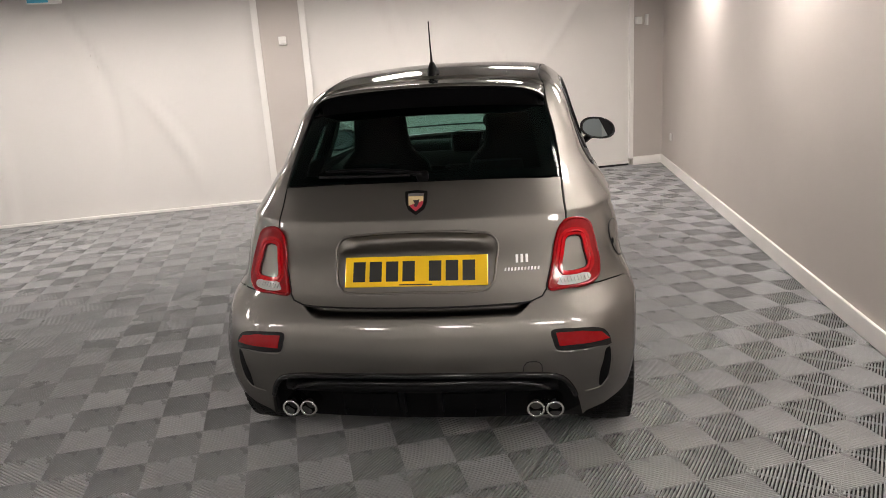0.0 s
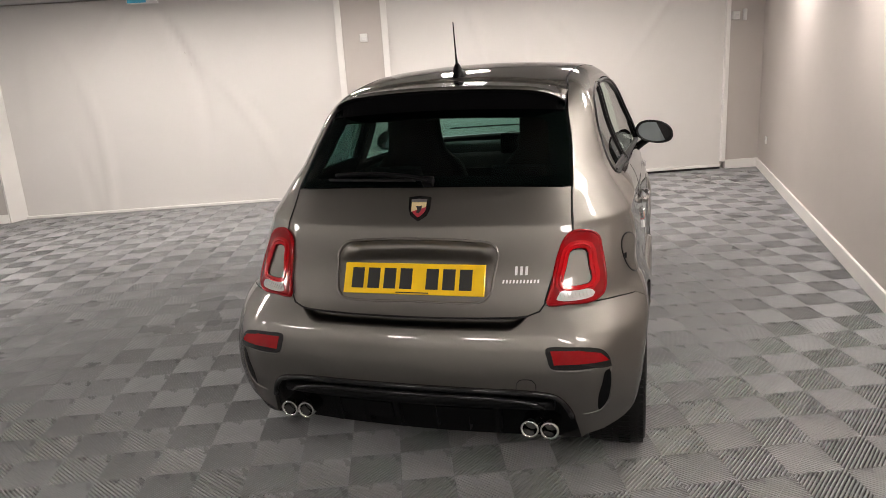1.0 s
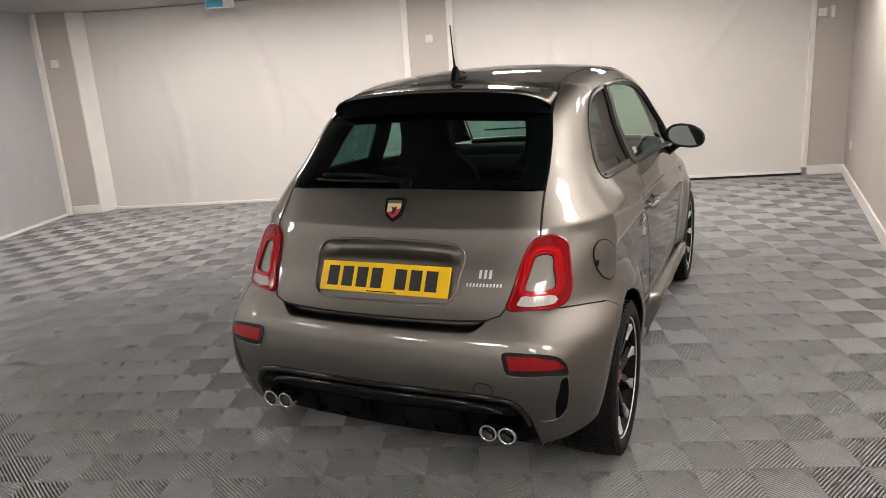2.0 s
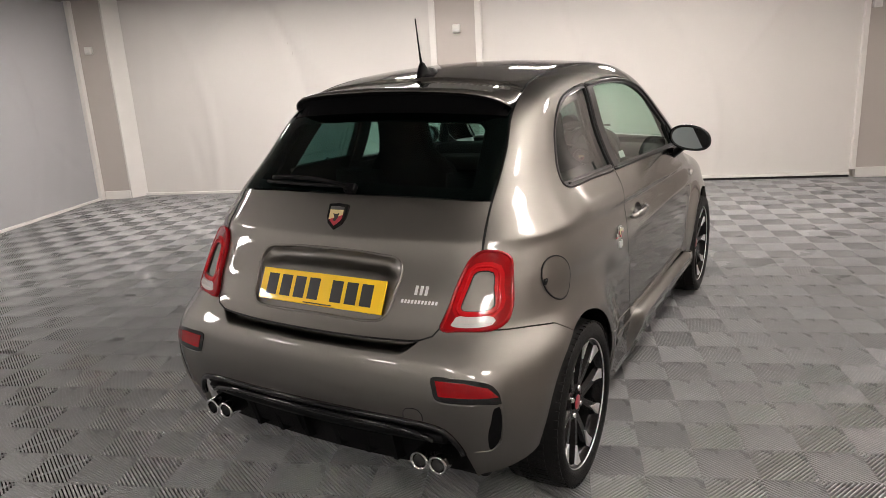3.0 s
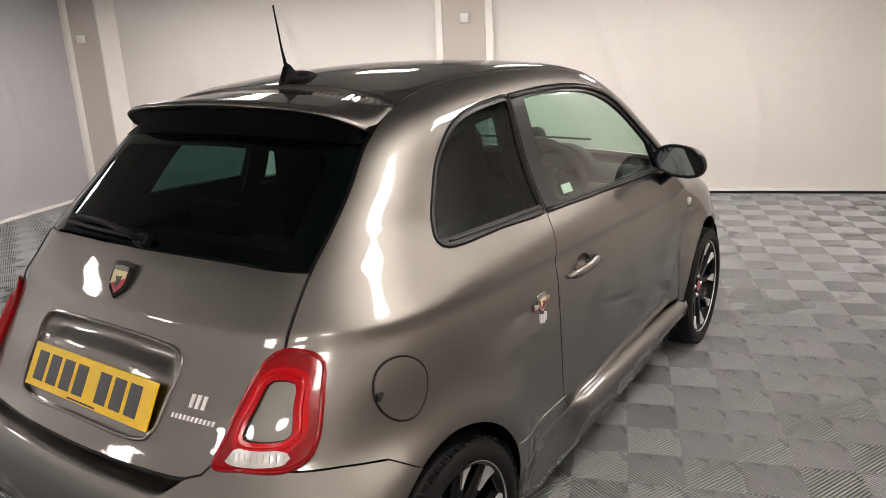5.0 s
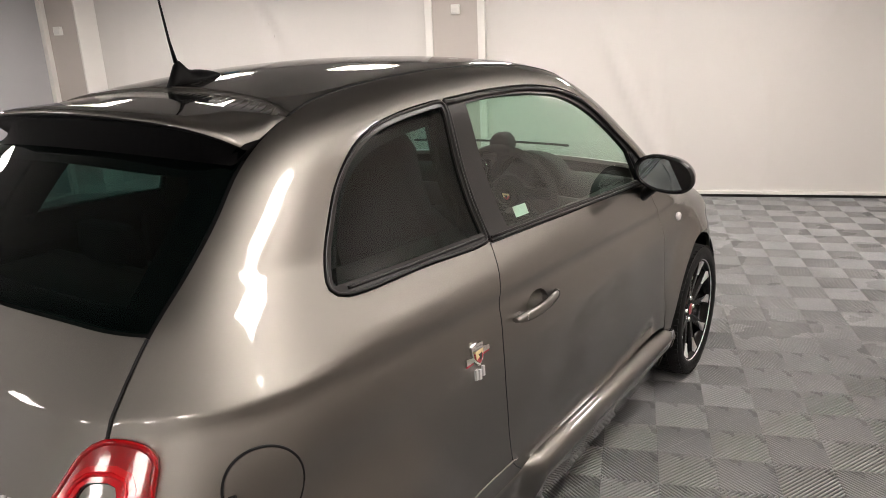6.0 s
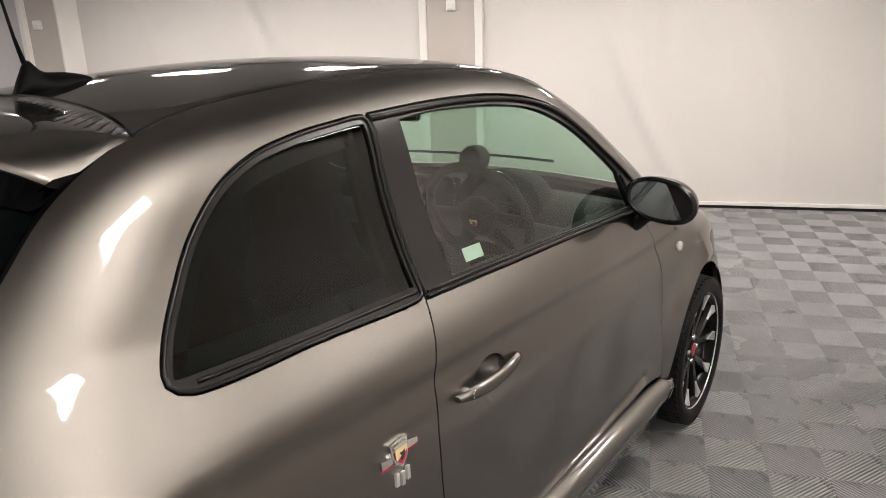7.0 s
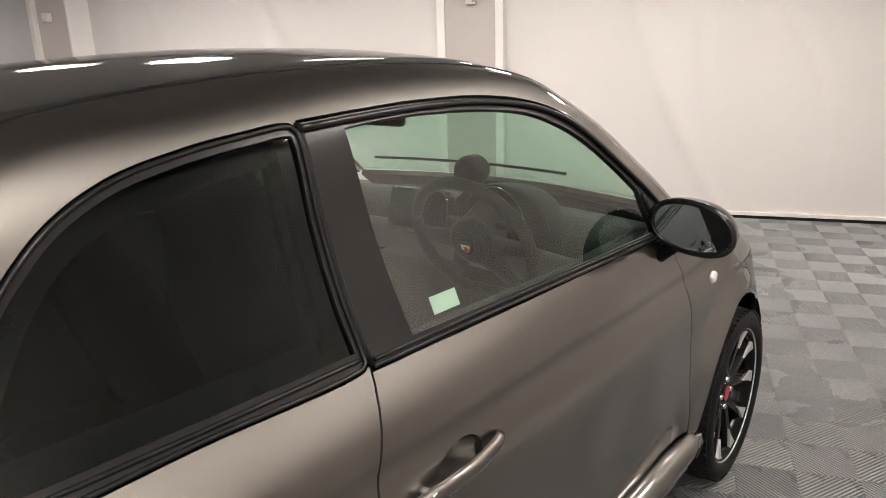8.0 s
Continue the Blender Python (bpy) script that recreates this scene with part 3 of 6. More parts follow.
def skin(name, pieces, mats, thick=0.018, offset=0.0, step=0.035, mirror=False, back=True, hollow=False):
    """A panel of the body's skin. Each piece: how it lies on the body, its outline and its holes. The panel has a front, a back and edges."""
    V, Fc, N, flat, mi = [], [], [], [], []
    for place, outline, holes in pieces:
        pts, tri = fill(outline, holes, step)
        q = place(pts)
        n = normals_at(q)
        q = q + n * offset
        a, b, c = q[tri[:, 0]], q[tri[:, 1]], q[tri[:, 2]]
        turn = (np.cross(b - a, c - a) * n[tri[:, 0]]).sum(1) < 0
        tri[turn] = tri[turn][:, ::-1]
        base = len(V)
        V.extend(q), N.extend(n)
        for t in tri:
            Fc.append(tuple(t + base)), flat.append(False), mi.append(0)
        if thick > 0:
            qb = q - n * thick
            base_b = len(V)
            V.extend(qb), N.extend(-n)
            if back:
                for t in tri:
                    Fc.append(tuple(t[::-1] + base_b)), flat.append(False), mi.append(1)
            count = {}
            for t in tri:
                for i in range(3):
                    e = (t[i], t[(i + 1) % 3])
                    count[e] = 1
            for e in [e for e in count if (e[1], e[0]) not in count]:
                i, j = e
                k = len(V)
                V.extend([q[i], q[j], qb[j], qb[i]]), N.extend([(0, 0, 0)] * 4)
                Fc.append((k + 1, k, k + 3, k + 2)), flat.append(True), mi.append(0)
    V, N = np.array(V), np.array([tuple(n) for n in N])
    if mirror:
        V, N = V * (-1, 1, 1), N * (-1, 1, 1)
        Fc = [f[::-1] for f in Fc]
    me = bpy.data.meshes.new(name)
    me.from_pydata(V.tolist(), [], [tuple(int(i) for i in f) for f in Fc])
    for m in mats:
        me.materials.append(m)
    for p, f, i in zip(me.polygons, flat, mi):
        p.use_smooth = not f
        p.material_index = min(i, len(mats) - 1)
    loops = np.zeros(len(me.loops), int)
    me.loops.foreach_get("vertex_index", loops)
    if not hollow:
        me.normals_split_custom_set(N[loops].tolist())
    return me


def add_skin(name, parent, pieces, mats, label="", **kw):
    me = skin(name, pieces, mats, **kw)
    return part(name, me, None, parent, label)


def tube(points, radius, segments=8, closed=False):
    """A round bar along a line of points in space."""
    bm = bmesh.new()
    p = [Vector(q) for q in points]
    n = len(p)
    rows = []
    for i in range(n):
        a = p[(i - 1) % n] if closed or i else p[0]
        b = p[(i + 1) % n] if closed or i < n - 1 else p[-1]
        d = (b - a).normalized()
        u = d.cross(Vector((0.03, 0.02, 1))).normalized() if abs(d.z) < 0.95 else d.cross(Vector((1, 0, 0))).normalized()
        w = d.cross(u)
        r = radius[i] if isinstance(radius, (list, tuple)) else radius
        rows.append([bm.verts.new(p[i] + (u * math.cos(t) + w * math.sin(t)) * r) for t in (2 * math.pi * k / segments for k in range(segments))])
    for i in range(n if closed else n - 1):
        a, b = rows[i], rows[(i + 1) % n]
        for k in range(segments):
            f = bm.faces.new((a[k], a[(k + 1) % segments], b[(k + 1) % segments], b[k]))
            f.smooth = True
    if not closed:
        bm.faces.new(rows[0][::-1])
        bm.faces.new(rows[-1])
    bmesh.ops.recalc_face_normals(bm, faces=bm.faces)
    return bm


def lathe(profile, segments=48, axis="x", closed=False):
    """A solid of revolution round x: the profile is (x, radius)."""
    bm = bmesh.new()
    rows = []
    for x, r in profile:
        rows.append([bm.verts.new((x, r * math.cos(t), r * math.sin(t))) for t in (2 * math.pi * k / segments for k in range(segments))])
    rng = range(len(rows) if closed else len(rows) - 1)
    for i in rng:
        a, b = rows[i], rows[(i + 1) % len(rows)]
        for k in range(segments):
            f = bm.faces.new((a[k], a[(k + 1) % segments], b[(k + 1) % segments], b[k]))
            f.smooth = True
    if not closed:
        for row in (rows[0], rows[-1]):
            bm.faces.new(row)
    bmesh.ops.recalc_face_normals(bm, faces=bm.faces)
    return bm


def prism(outline, y0, y1, bevel=0.0):
    """A plate in the x-z plane, from y0 to y1."""
    bm = bmesh.new()
    a = [bm.verts.new((x, y0, z)) for x, z in outline]
    b = [bm.verts.new((x, y1, z)) for x, z in outline]
    n = len(a)
    bm.faces.new(a)
    bm.faces.new(b[::-1])
    for i in range(n):
        bm.faces.new((a[i], b[i], b[(i + 1) % n], a[(i + 1) % n]))
    bmesh.ops.recalc_face_normals(bm, faces=bm.faces)
    if bevel:
        bmesh.ops.bevel(bm, geom=[e for e in bm.edges], offset=bevel, segments=2, affect="EDGES", profile=0.5)
    return bm


def loft(rows, closed_rows=True, caps=True, smooth=True):
    """A skin over rows of points."""
    bm = bmesh.new()
    vs = [[bm.verts.new(p) for p in row] for row in rows]
    n = len(vs[0])
    for a, b in zip(vs[:-1], vs[1:]):
        for k in range(n if closed_rows else n - 1):
            f = bm.faces.new((a[k], a[(k + 1) % n], b[(k + 1) % n], b[k]))
            f.smooth = smooth
    if caps and closed_rows:
        bm.faces.new(vs[0][::-1])
        bm.faces.new(vs[-1])
    bmesh.ops.recalc_face_normals(bm, faces=bm.faces)
    return bm


def moved(bm, m):
    bmesh.ops.transform(bm, matrix=m, verts=bm.verts[:])
    return bm


def mirrored(bm):
    bmesh.ops.scale(bm, vec=(-1, 1, 1), verts=bm.verts[:])
    bmesh.ops.reverse_faces(bm, faces=bm.faces[:])
    return bm
# ---- the car ----
car = thing("car", "small grey metallic three-door hatchback with dark rear glass", "car", CAR)

# seams, as lines on the skin
GAP_X = spline((0.66, 0.70, 0.78, 0.86, 0.917, 0.99, 1.09, 1.20, 1.305, 1.378), (0.435, 0.462, 0.487, 0.525, 0.545, 0.537, 0.530, 0.515, 0.489, 0.476))
DITCH_X = spline((0.24, 0.33, 0.44, 0.56, 0.70, 0.87, 1.05, 1.25, 1.45, 1.7, 1.98), (0.476, 0.462, 0.457, 0.460, 0.466, 0.474, 0.486, 0.502, 0.528, 0.566, 0.606))


def rear_line(x, z):
    return on_rear(np.stack([x, z], 1))[:, 1:]


zs = np.linspace(1.376, 0.70, 36)
GAP_YZ = rear_line(GAP_X(zs), zs)
ys = np.linspace(0.245, 1.98, 60)
DITCH_YZ = on_top(np.stack([DITCH_X(ys), ys], 1))[:, 1:]
SCREEN_TOP_Y = 1.33
DOOR_TOP = curve([(0.690, 1.376), (0.813, 1.381), (0.973, 1.384), (1.153, 1.377), (1.302, 1.354), (1.410, 1.318), (1.514, 1.257), (1.62, 1.179), (1.711, 1.107), (1.785, 1.035)])
DOOR_REAR = curve([(0.690, 1.376), (0.686, 1.25), (0.683, 1.12), (0.678, 1.024), (0.649, 0.951), (0.624, 0.892), (0.604, 0.78), (0.598, 0.70), (0.601, 0.62), (0.612, 0.52), (0.640, 0.43), (0.70, 0.375)])
DOOR_FRONT = curve([(1.785, 1.035), (1.782, 0.96), (1.828, 0.865), (1.84, 0.776), (1.842, 0.60), (1.85, 0.45), (1.855, 0.375)])
BELT = line([(0.677, 1.019), (0.953, 1.008), (1.272, 0.998), (1.70, 0.982), (1.784, 0.979)])
ARCH_R = np.array([(-0.055 + 0.356 * math.cos(a), 0.300 + 0.356 * math.sin(a)) for a in np.linspace(math.radians(-8), math.radians(108), 40)])
ARCH_B = np.array([(-0.055 + (0.356 - 0.026 * min(1, (a - 1.885) / 0.9)) * math.cos(a), 0.300 + (0.356 - 0.026 * min(1, (a - 1.885) / 0.9)) * math.sin(a)) for a in np.linspace(math.radians(108), math.radians(174), 26)])
ARCH_F = np.array([(2.27 + 0.36 * math.cos(a), 0.300 + 0.36 * math.sin(a)) for a in np.linspace(math.radians(192), math.radians(-12), 60)])
QUARTER_HOLE = curve([(0.128, 1.075), (0.155, 1.125), (0.195, 1.182), (0.245, 1.245), (0.313, 1.304), (0.392, 1.340), (0.489, 1.360), (0.590, 1.371), (0.676, 1.374), (0.686, 1.365), (0.684, 1.25), (0.680, 1.12),
                      (0.676, 1.029), (0.666, 1.023), (0.40, 1.032), (0.160, 1.040), (0.138, 1.048), (0.127, 1.061)], 0.012, True)
QUARTER_GLASS = inset(QUARTER_HOLE, 0.017)
QUARTER_GLASS[:, 1] = np.maximum(QUARTER_GLASS[:, 1], 1.0690 - 0.0313 * QUARTER_GLASS[:, 0])
QUARTER_GLASS = ring(QUARTER_GLASS)
SEAM_Y = np.array([(-0.458, 0.7005), (-0.38, 0.698), (-0.31, 0.694), (-0.23, 0.684), tuple(ARCH_B[0])])
SPLIT_X = 0.60

def cup_floor(p):
    """A hollow behind the door handle, deepest near its upper edge."""
    q = on_side(p)
    r = np.hypot((p[:, 0] - 0.802) / 0.062, (p[:, 1] - 0.830) / 0.033)
    return q - normals_at(q) * (0.003 + 0.058 * np.clip(1.10 - r ** 4, 0, 1))[:, None]


both = (False, True)
skins = (M_PAINT, M_CABIN)
for flip in both:
    # body side: quarter panel, cantrail and screen pillar in one pressing
    side_outline = ring(GAP_YZ[::-1], DITCH_YZ[1:], line([DITCH_YZ[-1], (1.90, 0.985), (1.792, 1.035)]), DOOR_TOP[::-1], DOOR_REAR[1:],
                        line([DOOR_REAR[-1], (0.718, 0.300), (0.335, 0.265), tuple(ARCH_R[0])]), ARCH_R[1:], line(SEAM_Y[::-1])[1:])
    add_skin("body_side", car, [(on_side, inset(side_outline, 0.0018), [inset(QUARTER_HOLE, -0.001)])], (M_PAINT, M_HEADLINER), mirror=flip, step=0.011)
    # door skin below the glass
    door_outline = ring(BELT, DOOR_FRONT[np.argmax(DOOR_FRONT[:, 1] < 0.975):], line([DOOR_FRONT[-1], DOOR_REAR[-1]]),
                        DOOR_REAR[np.argmax(DOOR_REAR[:, 1] < 1.015):][::-1])
    HANDLE_CUP = curve([(0.742, 0.835), (0.768, 0.854), (0.808, 0.862), (0.846, 0.853), (0.862, 0.832), (0.848, 0.808), (0.806, 0.798), (0.764, 0.806)], 0.01, True)
    door = add_skin("door", car, [(on_side, inset(door_outline, 0.0018), [HANDLE_CUP])], skins, mirror=flip, step=0.011)
    add_skin("handle_cup", door, [(cup_floor, inset(HANDLE_CUP, -0.002), [])], (M_PAINT,), mirror=flip, step=0.009, thick=0.002, hollow=True)
    # grip: a bar that bows outwards over the cup
    gy = np.linspace(0.664, 0.905, 15)
    rows = []
    for y in gy:
        t = (y - 0.664) / 0.241
        base = on_side(np.array([(y, 0.828 + 0.004 * t)]))[0]
        out = 0.008 + 0.022 * math.sin(math.pi * t) ** 0.6
        w = 0.0155 * (1 - 0.6 * abs(2 * t - 1) ** 4)
        rows.append([(base[0] + out + 0.010 * math.cos(a), y, base[2] + w * math.sin(a)) for a in np.linspace(0, 2 * math.pi, 12, endpoint=False)])
    bm = loft(rows)
    part("door_handle", mirrored(bm) if flip else bm, M_PAINT, door, "body-coloured bar handle")
    lock = on_side(np.array([(0.700, 0.829)]))[0]
    bm = moved(lathe([(0.0, 0.009), (0.031, 0.009), (0.032, 0.0065), (0.0315, 0.0)][:3], 20), Matrix.Translation((lock[0] - 0.002, lock[1], lock[2])))
    part("lock", mirrored(bm) if flip else bm, M_CHROME, door, "round metal lock")
    # black frame, pillar cover and glass of the door window
    frame_out = ring(DOOR_TOP, line([DOOR_TOP[-1], (1.784, 0.980)]), BELT[::-1], line([(0.677, 1.019), (0.678, 1.026), (0.690, 1.376)])[1:-1])
    glass = ring(curve([(0.776, 1.358), (0.85, 1.363), (0.956, 1.364), (1.131, 1.355), (1.277, 1.334), (1.387, 1.296), (1.50, 1.235), (1.60, 1.163), (1.660, 1.111)]),
                 line([(1.660, 1.111), (1.690, 1.002)]), line([(1.690, 1.002), (1.321, 1.015), (0.992, 1.027), (0.786, 1.036)]), line([(0.786, 1.036), (0.776, 1.358)])[1:-1])
    add_skin("window_frame", door, [(on_side, inset(frame_out, 0.002), [glass])], (M_SATINBLACK, M_CABIN), mirror=flip, step=0.03, offset=-0.003, thick=0.014, label="black window surround and pillar cover")
    add_skin("window_pane", door, [(on_side, inset(glass, -0.004), [])], (M_FRONT_PANE,), mirror=flip, step=0.04, offset=-0.009, thick=0.0, label="clear green-tinted side glass")
    # raised seals along the belt and over the window
    for zz, rr, mm, nm, y0 in ((1.032, 0.0030, M_SATINBLACK, "belt_seal", 0.69), (1.024, 0.0038, M_SATINBLACK, "belt_strip", 0.685)):
        pl = [on_side(np.array([(y, zz - 0.0345 * (y - 0.68))]))[0] + (0.002, 0, 0) for y in np.linspace(y0, 1.765, 24)]
        bm = tube(pl, rr)
        part(nm, mirrored(bm) if flip else bm, mm, door, "black strip along the window's foot")
    pl = on_side(DOOR_TOP[::2] - (0, 0.010)) + (0.001, 0, 0)
    bm = tube([tuple(p) for p in pl], 0.006)
    part("window_seal", mirrored(bm) if flip else bm, M_SATINBLACK, door)
    pl = on_side(line([(1.672, 1.100), (1.706, 0.990)], 0.02)) + (0.001, 0, 0)
    bm = tube([tuple(p) for p in pl], 0.006)
    part("divider", mirrored(bm) if flip else bm, M_RUBBER, door, "black upright bar ahead of the side glass")
    # quarter window
    qw = add_skin("quarter_window", car, [(on_side, inset(QUARTER_HOLE, 0.002), [QUARTER_GLASS])], (M_SATINBLACK, M_CABIN), mirror=flip, step=0.03, offset=-0.001, thick=0.012, label="black-framed quarter window")
    add_skin("pane", qw, [(on_side, inset(QUARTER_GLASS, -0.004), [])], (M_QUARTER_PANE,), mirror=flip, step=0.03, offset=-0.006, thick=0.0, label="very dark privacy glass")
    add_skin("inner_trim", qw, [(on_side, inset(QUARTER_HOLE, -0.05), [inset(QUARTER_GLASS, 0.034)])], (M_CABIN,), mirror=flip, step=0.03, offset=-0.035, thick=0.012, label="black inner pillar trim")
    pl = on_side(inset(QUARTER_HOLE, 0.005)) + (0.001, 0, 0)
    bm = tube([tuple(p) for p in pl], 0.0036, closed=True)
    part("seal", mirrored(bm) if flip else bm, M_SATINBLACK, qw)
    pl = on_side(line([(0.172, 1.0545), (0.40, 1.0465), (0.665, 1.0385)])) + (0.001, 0, 0)
    bm = tube([tuple(p) for p in pl], 0.0036)
    part("lower_seal", mirrored(bm) if flip else bm, M_SATINBLACK, qw)
    # dark gap behind the door
    pl = on_side(DOOR_REAR[np.argmax(DOOR_REAR[:, 1] < 1.015):])
    bm = tube([tuple(p) for p in pl - normals_at(pl) * 0.0018], 0.0032, 6)
    part("door_seam", mirrored(bm) if flip else bm, M_RUBBER, door, "dark gap at the door's rear edge")
    # dark rubber under the gap between the body side and the rear glass
    zg = np.linspace(1.040, 1.384, 24)
    strip = ring(np.stack([GAP_X(zg) - 0.026, zg], 1), np.stack([GAP_X(zg) + 0.014, zg], 1)[::-1])
    add_skin("glass_seal", car, [(on_rear, strip, [])], (M_RUBBER,), mirror=flip, step=0.02, offset=-0.016, thick=0.003, label="black rubber beside the rear glass")
    # front wing
    fender_outline = ring(line([(1.795, 1.032), (1.90, 0.985)]), curve([(1.90, 0.985), (2.10, 0.93), (2.40, 0.875), (2.70, 0.80), (2.90, 0.70)]), line([(2.90, 0.70), (2.86, 0.45), (2.64, 0.34), tuple(ARCH_F[-1])]),
                          ARCH_F[::-1][1:], line([tuple(ARCH_F[0]), (1.86, 0.26), (1.857, 0.375)]), DOOR_FRONT[::-1][1:])
    wing = add_skin("front_wing", car, [(on_side, inset(fender_outline, 0.0018), [])], skins, mirror=flip, step=0.015)
    rp = on_side(np.array([(2.045, 0.788)]))[0]
    bm = moved(lathe([(-0.002, 0.026), (0.006, 0.025), (0.011, 0.018), (0.012, 0.006)], 24), Matrix.Translation(tuple(rp)) @ Matrix.Diagonal((1, 1.0, 0.72, 1)))
    part("side_repeater", mirrored(bm) if flip else bm, M_LENS_CLEAR, wing, "small clear oval indicator lens")
    # side skirt: flush behind the door, bulging under it
    rows = []
    for y in np.concatenate([np.linspace(0.316, 0.66, 12), np.linspace(0.68, 0.80, 13), np.linspace(0.85, 1.905, 20)]):
        e = ramp(y, 0.675, 0.775)
        t = (y - 0.66) / 1.27
        z1, foot = 0.385 - 0.035 * t, 0.176 + 0.040 * (1 - ramp(y, 0.30, 0.52))
        at = on_side(np.array([(y, 0.385), (y, 0.355), (y, 0.325), (y, 0.295)]))[:, 0]
        flush = [(at[0] - 0.030, 0.385), (at[0] - 0.001, 0.380), (at[1] + 0.0012, 0.355), (at[2] + 0.0015, 0.325), (at[3] + 0.002, 0.292), (max(at[3] - 0.008, 0.752), foot + 0.045), (0.747, foot + 0.006), (0.736, foot), (0.70, foot - 0.002)]
        proud = [(0.735, z1 + 0.012), (0.776, z1 + 0.010), (0.802, z1 + 0.002), (0.810, z1 - 0.026), (0.799, z1 - 0.072), (0.766, foot + 0.060), (0.750, foot + 0.008), (0.738, foot), (0.70, foot - 0.002)]
        rows.append([(f[0] * (1 - e) + p[0] * e, y, f[1] * (1 - e) + p[1] * e) for f, p in zip(flush, proud)])
    bm = loft(rows)
    part("side_skirt", mirrored(bm) if flip else bm, M_PAINT, car, "body-coloured skirt under the door")
    # seam between the quarter panel and the sill
    pl = on_side(line([(0.262, 0.472), (0.44, 0.447), (0.655, 0.437)], 0.03)) + (0.0008, 0, 0)
    bm = tube([tuple(p) for p in pl], 0.0030, 8)
    part("sill_seam", mirrored(bm) if flip else bm, M_PAINT, car, "bright folded panel edge above the sill")
    # fuel flap, only on the right
    if not flip:
        FLAP = np.array([(-0.137 + 0.067 * math.cos(a), 0.804 + 0.067 * math.sin(a)) for a in np.linspace(0, 2 * math.pi, 48, endpoint=False)])
        flap = add_skin("fuel_flap", car, [(on_side, FLAP, [])], (M_PAINT,), step=0.02, offset=0.0035, thick=0.006, label="round body-coloured fuel flap")
        pl = on_side(inset(FLAP, -0.0028))
        part("seam", tube([tuple(p) for p in pl + normals_at(pl) * 0.0012], 0.0026, 6, True), M_RUBBER, flap)
        fx = on_side(np.array([(-0.196, 0.806)]))[0]
        part("finger_notch", moved(box(-0.004, 0.006, -0.010, 0.010, -0.010, 0.010, 0.0035), Matrix.Translation(tuple(fx))), M_GLOSSBLACK, flap, "small dark finger notch")
    # wheel-arch liner
    for yc in (-0.03, 2.285):
        rows = []
        for a in np.linspace(math.radians(-14), math.radians(158 if yc < 1 else 194), 24):
            y, z = yc + 0.37 * math.cos(a), 0.30 + 0.37 * math.sin(a)
            rows.append([(0.46, y, z), (0.765 if yc > 1 or y > -0.2 else 0.70, y, z)])
        bm = loft(rows, closed_rows=False)
        part("arch_liner", mirrored(bm) if flip else bm, M_TRIMBLACK, car, "black wheel-arch liner")
        disc = [(yc + 0.37 * math.cos(a), max(0.20, 0.30 + 0.37 * math.sin(a))) for a in np.linspace(0, 2 * math.pi, 40, endpoint=False)]
        bm = moved(prism([(y, z) for y, z in disc], 0.44, 0.46), Matrix(((0, 1, 0, 0), (1, 0, 0, 0), (0, 0, 1, 0), (0, 0, 0, 1))))
        part("arch_wall", mirrored(bm) if flip else bm, M_TRIMBLACK, car)

# ---- tailgate ----
zt = np.linspace(0.672, 1.066, 26)
edge_r = np.stack([GAP_X(zt), zt], 1)
GLASS_FOOT = curve([(0.531, 1.054), (0.355, 1.063), (0.15, 1.067), (-0.15, 1.067), (-0.355, 1.063), (-0.531, 1.054)])
HATCH_FOOT = curve([(-0.468, 0.705), (-0.452, 0.684), (-0.415, 0.672), (-0.30, 0.666), (0.0, 0.664), (0.30, 0.666), (0.415, 0.672), (0.452, 0.684), (0.468, 0.705)])
zt = np.linspace(0.712, 1.050, 24)
edge_r = np.stack([GAP_X(zt), zt], 1)
HATCH = ring(HATCH_FOOT, edge_r, GLASS_FOOT, edge_r[::-1] * (-1, 1))
RECESS = curve([(-0.279, 0.735), (-0.290, 0.80), (-0.296, 0.852), (-0.276, 0.880), (-0.20, 0.892), (0.0, 0.899), (0.20, 0.892), (0.276, 0.880), (0.296, 0.852), (0.290, 0.80), (0.279, 0.735),
                (0.262, 0.717), (0.0, 0.712), (-0.262, 0.717)], 0.015, True)
gate = add_skin("tailgate", car, [(on_rear, inset(HATCH, 0.0015), [RECESS])], skins, step=0.012)


def recess_floor(p):
    """A hollow grip under the recess's upper edge, a lip below it, and a flat ground behind the plate."""
    q = on_rear(p)
    top = np.interp(np.abs(p[:, 0]), (0.0, 0.20, 0.276, 0.31), (0.901, 0.894, 0.882, 0.862))
    below = top - p[:, 1]
    cove = np.interp(below, (-0.02, 0.0, 0.012, 0.024, 0.036, 0.046, 0.052, 0.062, 0.2), (0.0, 0.004, 0.022, 0.034, 0.038, 0.034, 0.022, 0.014, 0.013))
    ends = np.clip((0.285 - np.abs(p[:, 0])) / 0.05, 0, 1)
    q[:, 1] += 0.013 + (cove - 0.013) * ends
    return q


add_skin("plate_recess", gate, [(recess_floor, inset(RECESS, -0.006), [])], (M_PAINT,), step=0.008, thick=0.003, hollow=True, label="sunken number plate recess")
pl = on_rear(inset(RECESS, -0.003))
part("recess_rim", tube([tuple(p) for p in pl[::1]], 0.0048, 8, True), M_PAINT, gate, "rounded raised rim round the recess")
